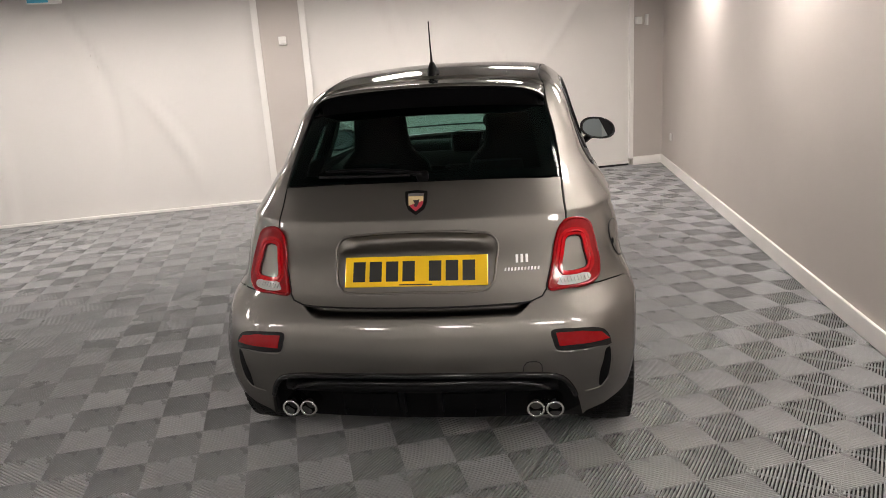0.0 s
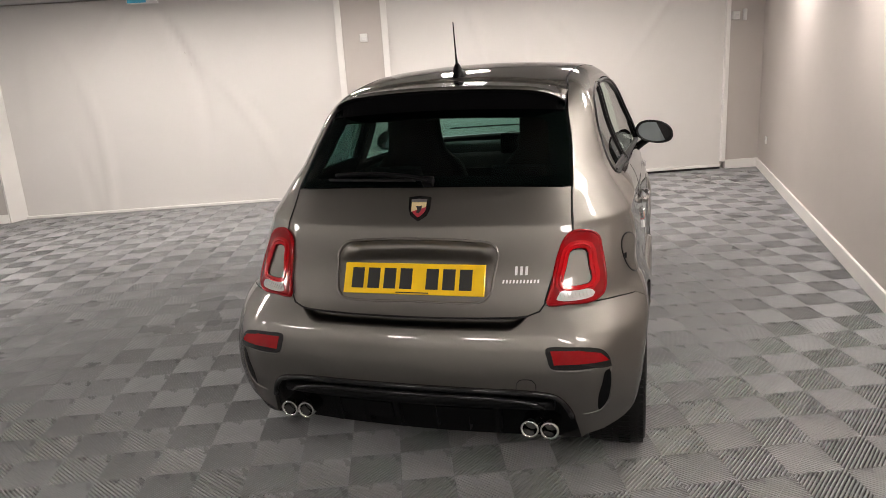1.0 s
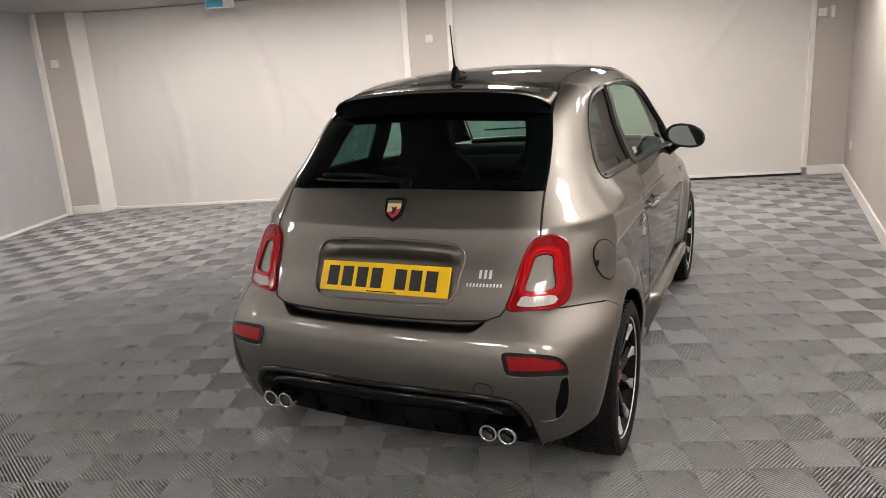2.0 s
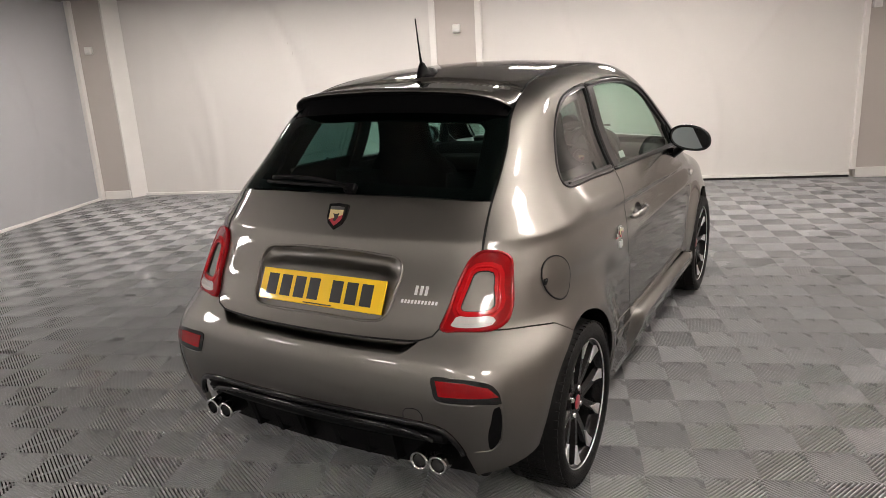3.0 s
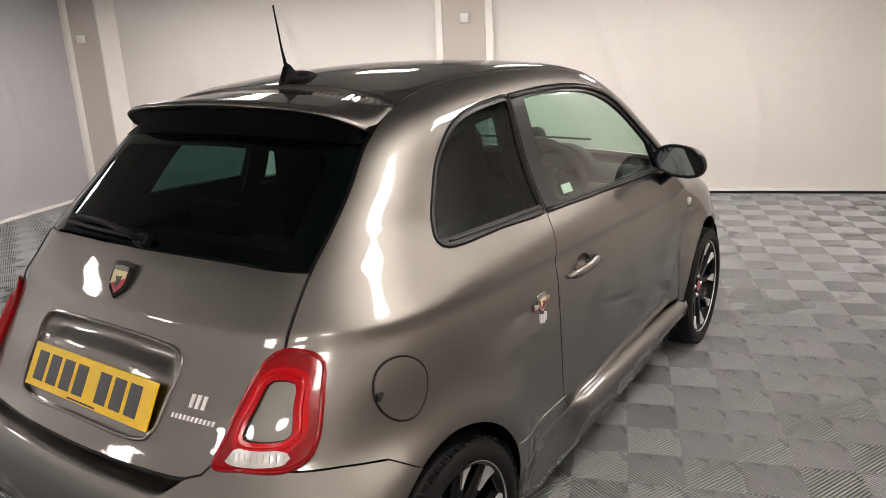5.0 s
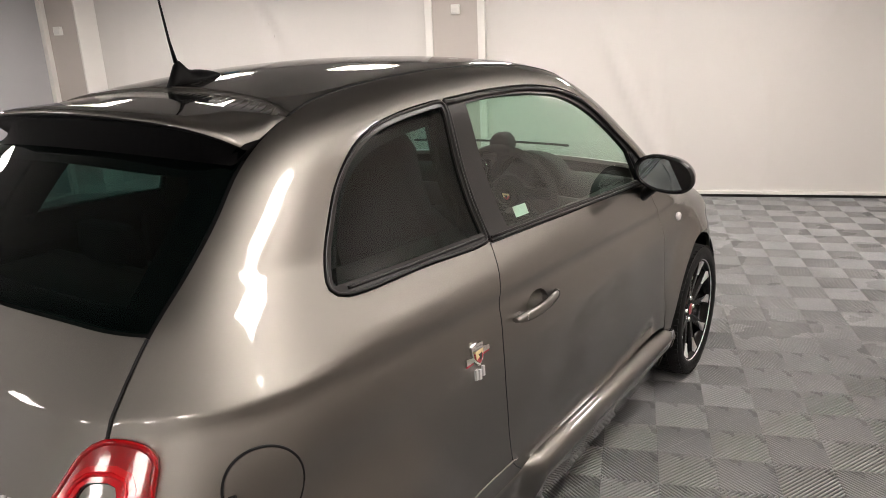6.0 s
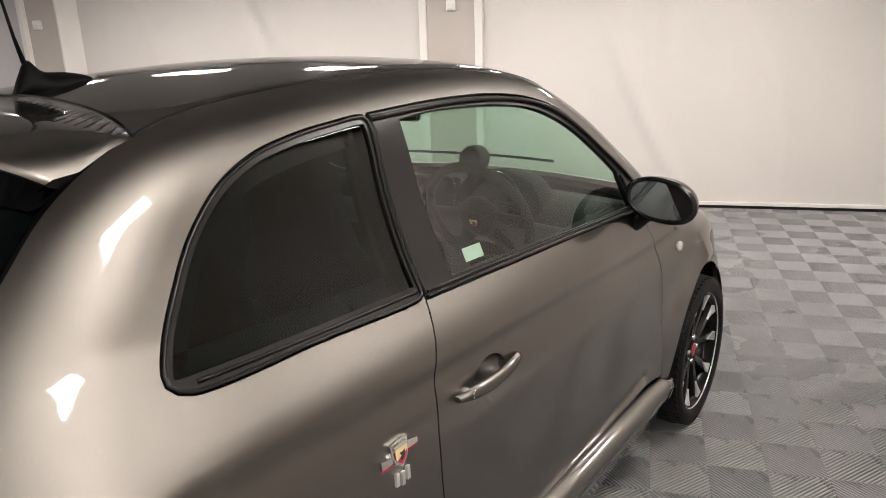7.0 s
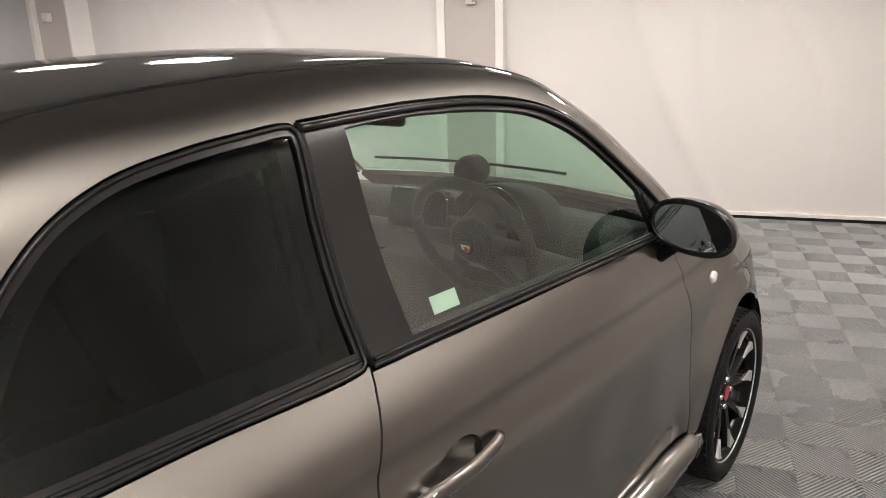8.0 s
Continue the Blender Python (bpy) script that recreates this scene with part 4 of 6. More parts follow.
# dark shut line round the tailgate's sides and foot
zt = np.linspace(1.050, 0.712, 30)
side = np.stack([GAP_X(zt), zt], 1)
pl = on_rear(np.concatenate([side, HATCH_FOOT[np.argsort(-HATCH_FOOT[:, 0])], (side * (-1, 1))[::-1]]))
part("shut_line", tube([tuple(p) for p in pl - normals_at(pl) * 0.0005], 0.0032, 6), M_RUBBER, gate, "dark seam round the tailgate")

# number plate
lean = math.degrees(math.atan2(0.055, 0.102))
PLATE_AT = pose(0.004, -0.441, 0.7755, -lean)
plate = part("number_plate", moved(box(-0.26, 0.26, -0.004, 0.003, -0.0555, 0.0555, 0.0025), PLATE_AT), M_PLATE, gate, "yellow plate with black bars")
cx = -0.207
for i in range(7):
    if i == 4:
        cx += 0.036
    part("bar", moved(box(cx - 0.0225, cx + 0.0225, -0.0048, -0.0041, -0.037, 0.037), PLATE_AT), M_BAR, plate)
    cx += 0.0605
part("small_bar", moved(box(-0.06, 0.06, -0.0048, -0.0041, -0.0515, -0.0475), PLATE_AT), M_BAR, plate)

# badges on the tailgate
SHIELD = [(-0.036, 0.040), (0.0, 0.044), (0.036, 0.040), (0.0345, 0.0), (0.026, -0.024), (0.0, -0.044), (-0.026, -0.024), (-0.0345, 0.0)]


def shield(at, parent, s=1.0, backing=True):
    root = part("badge", moved(prism([(x * s * 1.16, z * s * 1.12) for x, z in SHIELD], -0.005, 0.006, 0.002), at), M_GLOSSBLACK if backing else M_CHROME, parent, "shield badge in red and yellow")
    k = s * 0.84
    part("red_field", moved(prism([(-0.033 * k, 0.014 * k), (0.033 * k, 0.014 * k), (0.031 * k, -0.008 * k), (0.024 * k, -0.022 * k), (0.0, -0.042 * k), (-0.024 * k, -0.022 * k), (-0.031 * k, -0.008 * k)], -0.0072, -0.0052), at), M_RED, root)
    part("yellow_field", moved(prism([(-0.0335 * k, 0.027 * k), (0.0335 * k, 0.027 * k), (0.033 * k, 0.006 * k), (-0.0315 * k, -0.016 * k)], -0.0085, -0.0073), at), M_YELLOW, root)
    part("white_strip", moved(prism([(-0.035 * k, 0.028 * k), (0.035 * k, 0.028 * k), (0.0355 * k, 0.040 * k), (0.0, 0.043 * k), (-0.0355 * k, 0.040 * k)], -0.0085, -0.0053), at), M_CHROME, root)
    part("dark_emblem", moved(prism([(-0.010 * k, -0.020 * k), (0.004 * k, -0.024 * k), (0.012 * k, -0.008 * k), (0.016 * k, 0.012 * k), (0.002 * k, 0.008 * k), (-0.014 * k, 0.010 * k), (-0.004 * k, -0.006 * k)], -0.0095, -0.0086), at), M_BAR, root)
    return root


by = on_rear(np.array([(0.0, 0.999)]))[0]
shield(Matrix.Translation((0.0, by[1] - 0.004, 0.999)) @ pose(0, 0, 0, -32), gate)


def script_bars(cx, cz, w, h, n, parent, slant=0.2):
    """Plain metal bars in place of lettering, set on the tailgate."""
    for i in range(n):
        x = cx - w / 2 + (i + 0.5) * w / n
        q = on_rear(np.array([(x, cz)]))[0]
        nn = normals_at(q[None])[0]
        at = Matrix.Translation(tuple(q + nn * 0.001)) @ pose(0, 0, 0, -32, 0, 14)
        bw = w / n * 0.36
        part("badge_bar", moved(prism([(-bw, -h / 2), (bw * 0.4, -h / 2), (bw, h / 2), (-bw * 0.4, h / 2)], -0.003, 0.002), at), M_SCRIPT, parent)


script_bars(0.383, 0.803, 0.052, 0.030, 3, gate)
script_bars(0.383, 0.771, 0.128, 0.011, 11, gate)

# rear window
zt = np.linspace(1.060, 1.352, 20)
edge_r = np.stack([GAP_X(zt) - 0.004, zt], 1)
RWIN = ring(GLASS_FOOT[::-1] * (0.993, 1) + (0, 0.004), edge_r[1:], line([edge_r[-1], edge_r[-1] * (-1, 1)]), (edge_r * (-1, 1))[::-1][:-1])
rw = add_skin("rear_window", car, [(on_rear, RWIN, [])], (M_REAR_PANE,), step=0.035, offset=-0.002, thick=0.0, label="dark privacy glass rear window")
RWIN_IN = ring(curve([(-0.46, 1.095), (0.0, 1.106), (0.46, 1.095)]), line([(0.46, 1.095), (0.425, 1.265)]), curve([(0.40, 1.285), (0.0, 1.296), (-0.40, 1.285)]), line([(-0.425, 1.265), (-0.46, 1.095)])[:-1])
add_skin("black_border", rw, [(on_rear, inset(RWIN, 0.003), [RWIN_IN])], (M_FRIT, M_FRIT), step=0.03, offset=-0.006, thick=0.002, label="black printed border of the rear glass")
# wiper
wp = [on_rear(np.array([(x, z)]))[0] + (0, -o, 0.01) for x, z, o in ((0.02, 1.082, 0.020), (-0.03, 1.094, 0.030), (-0.14, 1.103, 0.027), (-0.26, 1.104, 0.022), (-0.36, 1.098, 0.018))]
wiper = part("rear_wiper", tube([tuple(p) for p in curve(wp, 0.02)], 0.008), M_TRIMBLACK, gate, "black rear wiper arm")
bl = [on_rear(np.array([(x, 1.088)]))[0] + (0, -0.010, 0.004) for x in np.linspace(-0.39, -0.03, 10)]
part("blade", tube([tuple(p) for p in bl], 0.006), M_RUBBER, wiper)
hub = on_rear(np.array([(0.02, 1.080)]))[0]
part("pivot_cap", moved(box(-0.022, 0.022, -0.024, 0.006, -0.018, 0.018, 0.008), Matrix.Translation(tuple(hub)) @ pose(0, 0, 0, -48)), M_TRIMBLACK, wiper)

# roof spoiler: a lip that carries the roof's line back over the glass
rows = []
for x in np.linspace(-0.480, 0.480, 41):
    e = abs(x) / 0.480
    ys0 = 0.292 - 0.21 * x * x
    front = on_top(np.array([(x * 0.996, ys0)]))[0]
    yt = 0.008 + 0.02 * e ** 2 + 0.075 * e ** 8
    zt_ = 1.409 - 0.12 * x * x - 0.042 * e ** 10
    mid = on_top(np.array([(x * 0.996, (ys0 + yt) * 0.5 + 0.03)]))[0]
    h = 0.017 * (1 - 0.35 * e ** 6)
    row = [tuple(front + (0, 0, -0.002)), tuple(0.55 * mid + 0.45 * np.array([x, (ys0 + yt) * 0.5 + 0.03, (front[2] + zt_) / 2 + 0.006])), (x, yt + 0.05, zt_ + 0.004), (x, yt + 0.012, zt_), (x, yt, zt_ - h * 0.5), (x, yt + 0.006, zt_ - h),
           (x, yt + 0.05, zt_ - h - 0.012), (x, 0.020 + 0.24 * x * x, 1.322 - 0.020 * e ** 2), (x, 0.11 + 0.20 * x * x, 1.334 - 0.012 * e ** 2), (x, ys0 - 0.01, front[2] - 0.02)]
    rows.append(row)
bm = loft(rows)
sp = part("roof_spoiler", bm, M_PAINT, gate, "body-coloured roof spoiler with a black underside")
me = sp.data
me.materials.append(M_TRIMBLACK)
nrow = 10
for p in me.polygons:
    ks = sorted({v % nrow for v in p.vertices})
    if len(ks) <= 2 and ks[0] >= 4 or (len(p.vertices) > 4):
        p.material_index = 1

# ---- tail lamps ----
LAMP = curve([(0.548, 0.917), (0.603, 0.910), (0.628, 0.890), (0.638, 0.856), (0.650, 0.800), (0.656, 0.752), (0.650, 0.716), (0.624, 0.698), (0.54, 0.697), (0.474, 0.700), (0.483, 0.755), (0.499, 0.846), (0.519, 0.897)], 0.012, True)
LAMP_HOLE = curve([(0.546, 0.857), (0.589, 0.853), (0.600, 0.81), (0.610, 0.762), (0.603, 0.754), (0.526, 0.753), (0.521, 0.760), (0.530, 0.812), (0.538, 0.850)], 0.012, True)
REVERSE = curve([(0.512, 0.734), (0.612, 0.732), (0.620, 0.722), (0.614, 0.711), (0.502, 0.713)], 0.012, True)
for flip in both:
    lamp = add_skin("tail_lamp", car, [(on_rear, LAMP, [LAMP_HOLE])], (M_LENS_RED, M_GLOSSBLACK), mirror=flip, step=0.016, offset=0.012, thick=0.02, label="red ring-shaped tail lamp")
    mid_ring = inset(LAMP_HOLE, -0.012)
    bm = tube([tuple(p) for p in on_rear(mid_ring) + normals_at(on_rear(mid_ring)) * 0.012], 0.0042, 8, True)
    part("light_guide", mirrored(bm) if flip else bm, M_LENS_BRIGHT, lamp)
    add_skin("inner_ring", lamp, [(on_rear, inset(LAMP_HOLE, -0.024), [inset(LAMP_HOLE, -0.001)])], (M_LENS_BRIGHT,), mirror=flip, step=0.014, offset=0.0128, thick=0.003, label="brighter red inner ring")
    hp = on_rear(LAMP_HOLE)
    bm = tube([tuple(p) for p in hp + normals_at(hp) * 0.006], 0.0022, 6, True)
    part("inner_seam", mirrored(bm) if flip else bm, M_RUBBER, lamp)
    bm = tube([tuple(p) for p in on_rear(inset(LAMP, 0.004)) + normals_at(on_rear(inset(LAMP, 0.004))) * 0.009], 0.006, 8, True)
    part("rim", mirrored(bm) if flip else bm, M_LENS_RED, lamp)
    add_skin("reverse_lens", lamp, [(on_rear, REVERSE, [])], (M_LENS_CLEAR,), mirror=flip, step=0.016, offset=0.0145, thick=0.003, label="clear ribbed reversing lens")
    for i in range(9):
        x = 0.516 + i * 0.0115
        q = on_rear(np.array([(x, 0.7225)]))[0]
        nn = normals_at(q[None])[0]
        bm = moved(box(-0.0022, 0.0022, -0.0025, 0.0015, -0.0085, 0.0085), Matrix.Translation(tuple(q + nn * 0.0155)) @ pose(0, 0, 0, -32, 0, 30))
        part("rib", mirrored(bm) if flip else bm, M_LENS_CLEAR, lamp)
    add_skin("inner_cover", lamp, [(on_rear, inset(LAMP_HOLE, 0.002), [])], (M_PAINT,), mirror=flip, step=0.016, offset=0.004, thick=0.004, label="body-coloured cover in the lamp's middle")

# ---- rear bumper ----
zb = np.linspace(0.705, 0.240, 40)
split = rear_line(np.full(40, SPLIT_X), zb)
DIFF_TOP = curve([(-0.585, 0.225), (-0.572, 0.30), (-0.548, 0.368), (-0.515, 0.408), (-0.45, 0.425), (-0.25, 0.432), (0.0, 0.434), (0.25, 0.432), (0.45, 0.425), (0.515, 0.408), (0.548, 0.368), (0.572, 0.30), (0.585, 0.225)])
LEDGE_X = np.linspace(-0.470, 0.470, 63)
rise = np.clip((np.abs(LEDGE_X) - 0.35) / 0.12, 0, 1)
LEDGE_Z = 0.630 + 0.069 * rise * rise * (3 - 2 * rise)
seam_top = ring(line([(-SPLIT_X, 0.700), (-0.470, 0.699)]), np.stack([LEDGE_X, LEDGE_Z], 1), line([(0.470, 0.699), (SPLIT_X, 0.700)]))
REFL = curve([(0.479, 0.580), (0.551, 0.585), (0.632, 0.578), (0.661, 0.566), (0.680, 0.538), (0.685, 0.512), (0.632, 0.514), (0.53, 0.511), (0.496, 0.516), (0.484, 0.548)], 0.014, True)
REFL_RED = ring(line([(0.494, 0.574), (0.585, 0.574), (0.650, 0.561)]), line([(0.650, 0.561), (0.677, 0.533)]), line([(0.677, 0.533), (0.585, 0.531), (0.506, 0.528)]), line([(0.506, 0.528), (0.494, 0.574)]))
SLOT = curve([(0.668, 0.497), (0.680, 0.502), (0.685, 0.470), (0.682, 0.421), (0.671, 0.380), (0.646, 0.350), (0.645, 0.403), (0.658, 0.455)], 0.012, True)
bump_rear = ring(seam_top, line([(SPLIT_X, 0.700), (SPLIT_X, 0.240)]), line([(SPLIT_X, 0.240), (0.585, 0.225)]), DIFF_TOP[::-1], line([(-0.585, 0.225), (-SPLIT_X, 0.240), (-SPLIT_X, 0.700)])[:-1])
bumper = add_skin("rear_bumper", car, [(on_rear, bump_rear, [])], (M_PAINT, M_TRIMBLACK), step=0.014, label="body-coloured rear bumper")
# the bumper's step under the tailgate: over the rim, inwards, and up behind the tailgate's edge
foot = HATCH_FOOT[np.argsort(HATCH_FOOT[:, 0])]
rim = on_rear(np.stack([LEDGE_X, LEDGE_Z], 1))
back = on_rear(np.stack([LEDGE_X, np.interp(LEDGE_X, foot[:, 0], foot[:, 1]) - 0.002], 1)) + (0, 0.032, 0)
out_n = normals_at(rim)
slope = np.cross(out_n, (1.0, 0, 0))
slope *= np.sign(slope[:, 2:])
rows = []
for p, q, s in zip(rim, back, slope):
    c1, c2 = p + s * 0.016, np.array([q[0], q[1] + 0.004, p[2] - 0.006])
    rows.append([tuple(p * (1 - t) ** 3 + c1 * 3 * t * (1 - t) ** 2 + c2 * 3 * t * t * (1 - t) + q * t ** 3) for t in np.linspace(0, 1, 11)])
part("bumper_step", loft(rows, closed_rows=False), M_PAINT, bumper, "recessed step of the bumper under the tailgate")
for flip in both:
    seam_y = line([(split[0][0], 0.6985), (-0.38, 0.696), (-0.31, 0.692), (-0.23, 0.682), tuple(ARCH_B[0])])
    bs_out = ring(seam_y, ARCH_B[1:], line([tuple(ARCH_B[-1]), (-0.435, 0.285), (split[-1][0], 0.240)]), split[split[:, 1] < 0.70][::-1])
    add_skin("bumper_side", bumper, [(on_side, bs_out, [])], (M_PAINT, M_TRIMBLACK), mirror=flip, step=0.013)
    rb = add_skin("reflector", bumper, [(on_rear, REFL, [])], (M_GLOSSBLACK,), mirror=flip, step=0.016, offset=0.004, thick=0.008, label="red reflector in a black surround")
    add_skin("red_lens", rb, [(on_rear, REFL_RED, [])], (M_REFLECTOR,), mirror=flip, step=0.016, offset=0.0065, thick=0.006, label="red reflector lens")
    # upright black slot at the bumper's corner, with a bright lip round its foot
    add_skin("corner_slot", bumper, [(on_rear, SLOT, [])], (M_TRIMBLACK,), mirror=flip, step=0.014, offset=0.0012, thick=0.006, label="black air slot at the corner")
    sl = curve([(0.6855, 0.505), (0.6875, 0.470), (0.685, 0.421), (0.674, 0.376), (0.648, 0.346), (0.62, 0.339), (0.595, 0.336)], 0.012)
    sl = on_rear(sl)
    bm = tube([tuple(p) for p in sl], [0.0045 * math.sin(math.pi * (0.08 + 0.86 * i / (len(sl) - 1))) ** 0.7 for i in range(len(sl))])
    part("slot_lip", mirrored(bm) if flip else bm, M_PAINT, bumper)
    sl = on_rear(curve([(0.484, 0.540), (0.490, 0.514), (0.505, 0.507), (0.56, 0.506), (0.64, 0.508)], 0.012))
    bm = tube([tuple(p) for p in sl], [0.0040 * math.sin(math.pi * (0.06 + 0.88 * i / (len(sl) - 1))) ** 0.7 for i in range(len(sl))])
    part("reflector_lip", mirrored(bm) if flip else bm, M_PAINT, bumper)

# tow-eye cover and its seam
q = curve([(0.380, 0.432), (0.382, 0.458), (0.392, 0.471), (0.412, 0.474), (0.434, 0.471), (0.444, 0.458), (0.445, 0.432)], 0.010)
add_skin("tow_cover", bumper, [(on_rear, ring(q), [])], (M_PAINT,), step=0.02, offset=0.0008, thick=0.004)
part("tow_cover_seam", tube([tuple(p) for p in on_rear(q) + (0, -0.0006, 0)], 0.0016, 6), M_RUBBER, bumper)

# diffuser
DIFF = ring(DIFF_TOP, line([(0.585, 0.215), (0.50, 0.19), (-0.50, 0.19), (-0.585, 0.215)])[1:-1])
diffuser = add_skin("diffuser", bumper, [(on_rear, inset(DIFF, -0.006), [])], (M_TRIMBLACK,), step=0.03, offset=-0.045, thick=0.01, label="black diffuser under the bumper")
top_line = on_rear(inset(ring(DIFF_TOP, line([(0.585, 0.215), (-0.585, 0.215)])[1:-1]), 0.006)[4:len(DIFF_TOP) - 4])
part("diffuser_lip", tube([tuple(p + (0, -0.001, 0)) for p in top_line], 0.011), M_GLOSSBLACK, diffuser, "gloss black lip")
ll = [on_rear(np.array([(x, 0.398 - 0.04 * abs(x / 0.48) ** 6)]))[0] + (0, -0.004, 0) for x in np.linspace(-0.47, 0.47, 31)]
part("splitter_line", tube([tuple(p) for p in ll], 0.010), M_GLOSSBLACK, diffuser, "gloss black cross blade")
rows = []
for x in np.linspace(-0.50, 0.50, 21):
    yb = REAR(0.36) + 0.13 * x * x
    rows.append([(x, yb + 0.005, 0.385), (x, yb - 0.006, 0.372), (x, yb + 0.005, 0.350), (x, yb + 0.05, 0.345), (x, yb + 0.05, 0.385)])
part("blade", loft(rows), M_TRIMBLACK, diffuser)
for x in (-0.30, -0.19, -0.07, 0.07, 0.19, 0.30):
    bm = loft([[(x - 0.012, -0.53, 0.350), (x + 0.012, -0.53, 0.350), (x + 0.007, -0.50, 0.235), (x - 0.007, -0.50, 0.235)],
               [(x - 0.012, -0.30, 0.33), (x + 0.012, -0.30, 0.33), (x + 0.007, -0.30, 0.19), (x - 0.007, -0.30, 0.19)]], smooth=False)
    part("fin", bm, M_TRIMBLACK, diffuser)
for sx in (-1, 1):
    rows = []
    for x in np.linspace(0.085, 0.29, 12) * sx:
        yb = REAR(0.33) + 0.13 * x * x
        rows.append([(x, yb + 0.024, 0.338), (x, yb + 0.016, 0.334), (x, yb + 0.04, 0.262), (x, yb + 0.07, 0.255), (x, yb + 0.07, 0.335)])
    part("lower_panel", loft(rows, smooth=False), M_TRIMBLACK, diffuser)

# exhaust tips
for x in (-0.486, -0.419, 0.419, 0.486):
    prof = [(0.0, 0.024), (-0.002, 0.029), (0.0, 0.0315), (0.006, 0.0325), (0.16, 0.031), (0.16, 0.026), (0.012, 0.0265)]
    bm = moved(lathe(prof, 32, closed=True), Matrix.Translation((x, -0.548, 0.286)) @ pose(0, 0, 0, 0, 0, 90))
    tip = part("exhaust_tip", bm, M_CHROME, car, "round polished exhaust tip")
    bm = moved(lathe([(0.05, 0.0258), (0.052, 0.001)], 24), Matrix.Translation((x, -0.548, 0.286)) @ pose(0, 0, 0, 0, 0, 90))
    part("pipe_inside", bm, M_BAR, tip, "sooty black inside")

# ---- roof, screen, bonnet, nose ----
yr = np.linspace(0.247, SCREEN_TOP_Y, 40)
right = np.stack([DITCH_X(yr), yr], 1)
seam = np.array([(x, 0.294 - 0.21 * x * x) for x in np.linspace(-0.474, 0.474, 30)])
scr = np.array([(x, SCREEN_TOP_Y + 0.035 - 0.14 * x * x) for x in np.linspace(0.50, -0.50, 30)])
ROOF_OUT = ring(seam, right[1:], scr[1:-1], (right * (-1, 1))[::-1][:-1])
roof = add_skin("roof", car, [(on_top, inset(ROOF_OUT, 0.002), [])], (M_PAINT, M_HEADLINER), step=0.022, label="dark grey roof panel")
for flip in both:
    pl = on_top(np.stack([DITCH_X(ys), ys], 1)) + (0, 0, -0.004)
    bm = tube([tuple(p) for p in pl], 0.0055)
    part("roof_ditch", mirrored(bm) if flip else bm, M_RUBBER, roof, "dark seam strip along the roof's edge")
yw = np.linspace(SCREEN_TOP_Y, 1.97, 30)
right = np.stack([DITCH_X(yw) - 0.004, yw], 1)
low = np.array([(x, 2.05 - 0.20 * x * x) for x in np.linspace(0.60, -0.60, 30)])
SCREEN = ring(scr[::-1] * (0.99, 1), right[1:], low, (right * (-1, 1))[::-1][:-1])
add_skin("windscreen", car, [(on_top, inset(SCREEN, 0.002), [])], (M_FRONT_PANE,), step=0.05, offset=-0.003, thick=0.0, label="clear green-tinted windscreen")
hood = ring(low[::-1] * (1.02, 1) + (0, 0.01), curve([(0.62, 1.99), (0.66, 2.15), (0.64, 2.45), (0.58, 2.7), (0.45, 2.88)]), curve([(0.45, 2.88), (0.0, 2.98), (-0.45, 2.88)]), curve([(-0.45, 2.88), (-0.58, 2.7), (-0.64, 2.45), (-0.66, 2.15), (-0.62, 1.99)]))
add_skin("bonnet", car, [(on_top, inset(hood, 0.002), [])], skins, step=0.05, label="body-coloured bonnet")


def on_front(p):
    x, z = p[:, 0], p[:, 1]
    y = bisect(lambda v: body(x, v, z), np.full(len(p), 1.8), np.full(len(p), 4.0))
    return np.stack([x, y, z], 1)


nose = ring(line([(-0.62, 0.22), (0.62, 0.22), (0.62, 0.60), (0.42, 0.76), (0.0, 0.80), (-0.42, 0.76), (-0.62, 0.60), (-0.62, 0.22)]))
add_skin("front_bumper", car, [(on_front, nose, [])], skins, step=0.05, label="body-coloured front bumper")

# aerial
ab = on_top(np.array([(0.0, 0.345)]))[0]
rows = []
for t in np.linspace(0, 1, 21):
    y = ab[1] - 0.050 + 0.165 * t
    h = 0.034 * math.exp(-((t - 0.20) / 0.12) ** 2) + 0.034 * max(0, math.sin(math.pi * t ** 0.85)) ** 0.6 * (1 - 0.30 * t) + 0.002
    w = 0.024 * math.sin(math.pi * (0.14 + 0.84 * t)) + 0.003
    zb = on_top(np.array([(0.0, y)]))[0][2] - 0.004
    rows.append([(w * math.cos(a), y, zb + h * max(0, math.sin(a)) ** 1.3) for a in np.linspace(0, math.pi, 9)])
aerial = part("aerial", loft(rows), M_TRIMBLACK, car, "black roof aerial with a raked mast")
part("mast", tube([(0, ab[1] - 0.020, ab[2] + 0.05), (0, ab[1] - 0.030, ab[2] + 0.10), (0, ab[1] - 0.046, 1.662)], [0.0055, 0.0035, 0.0025]), M_TRIMBLACK, aerial)

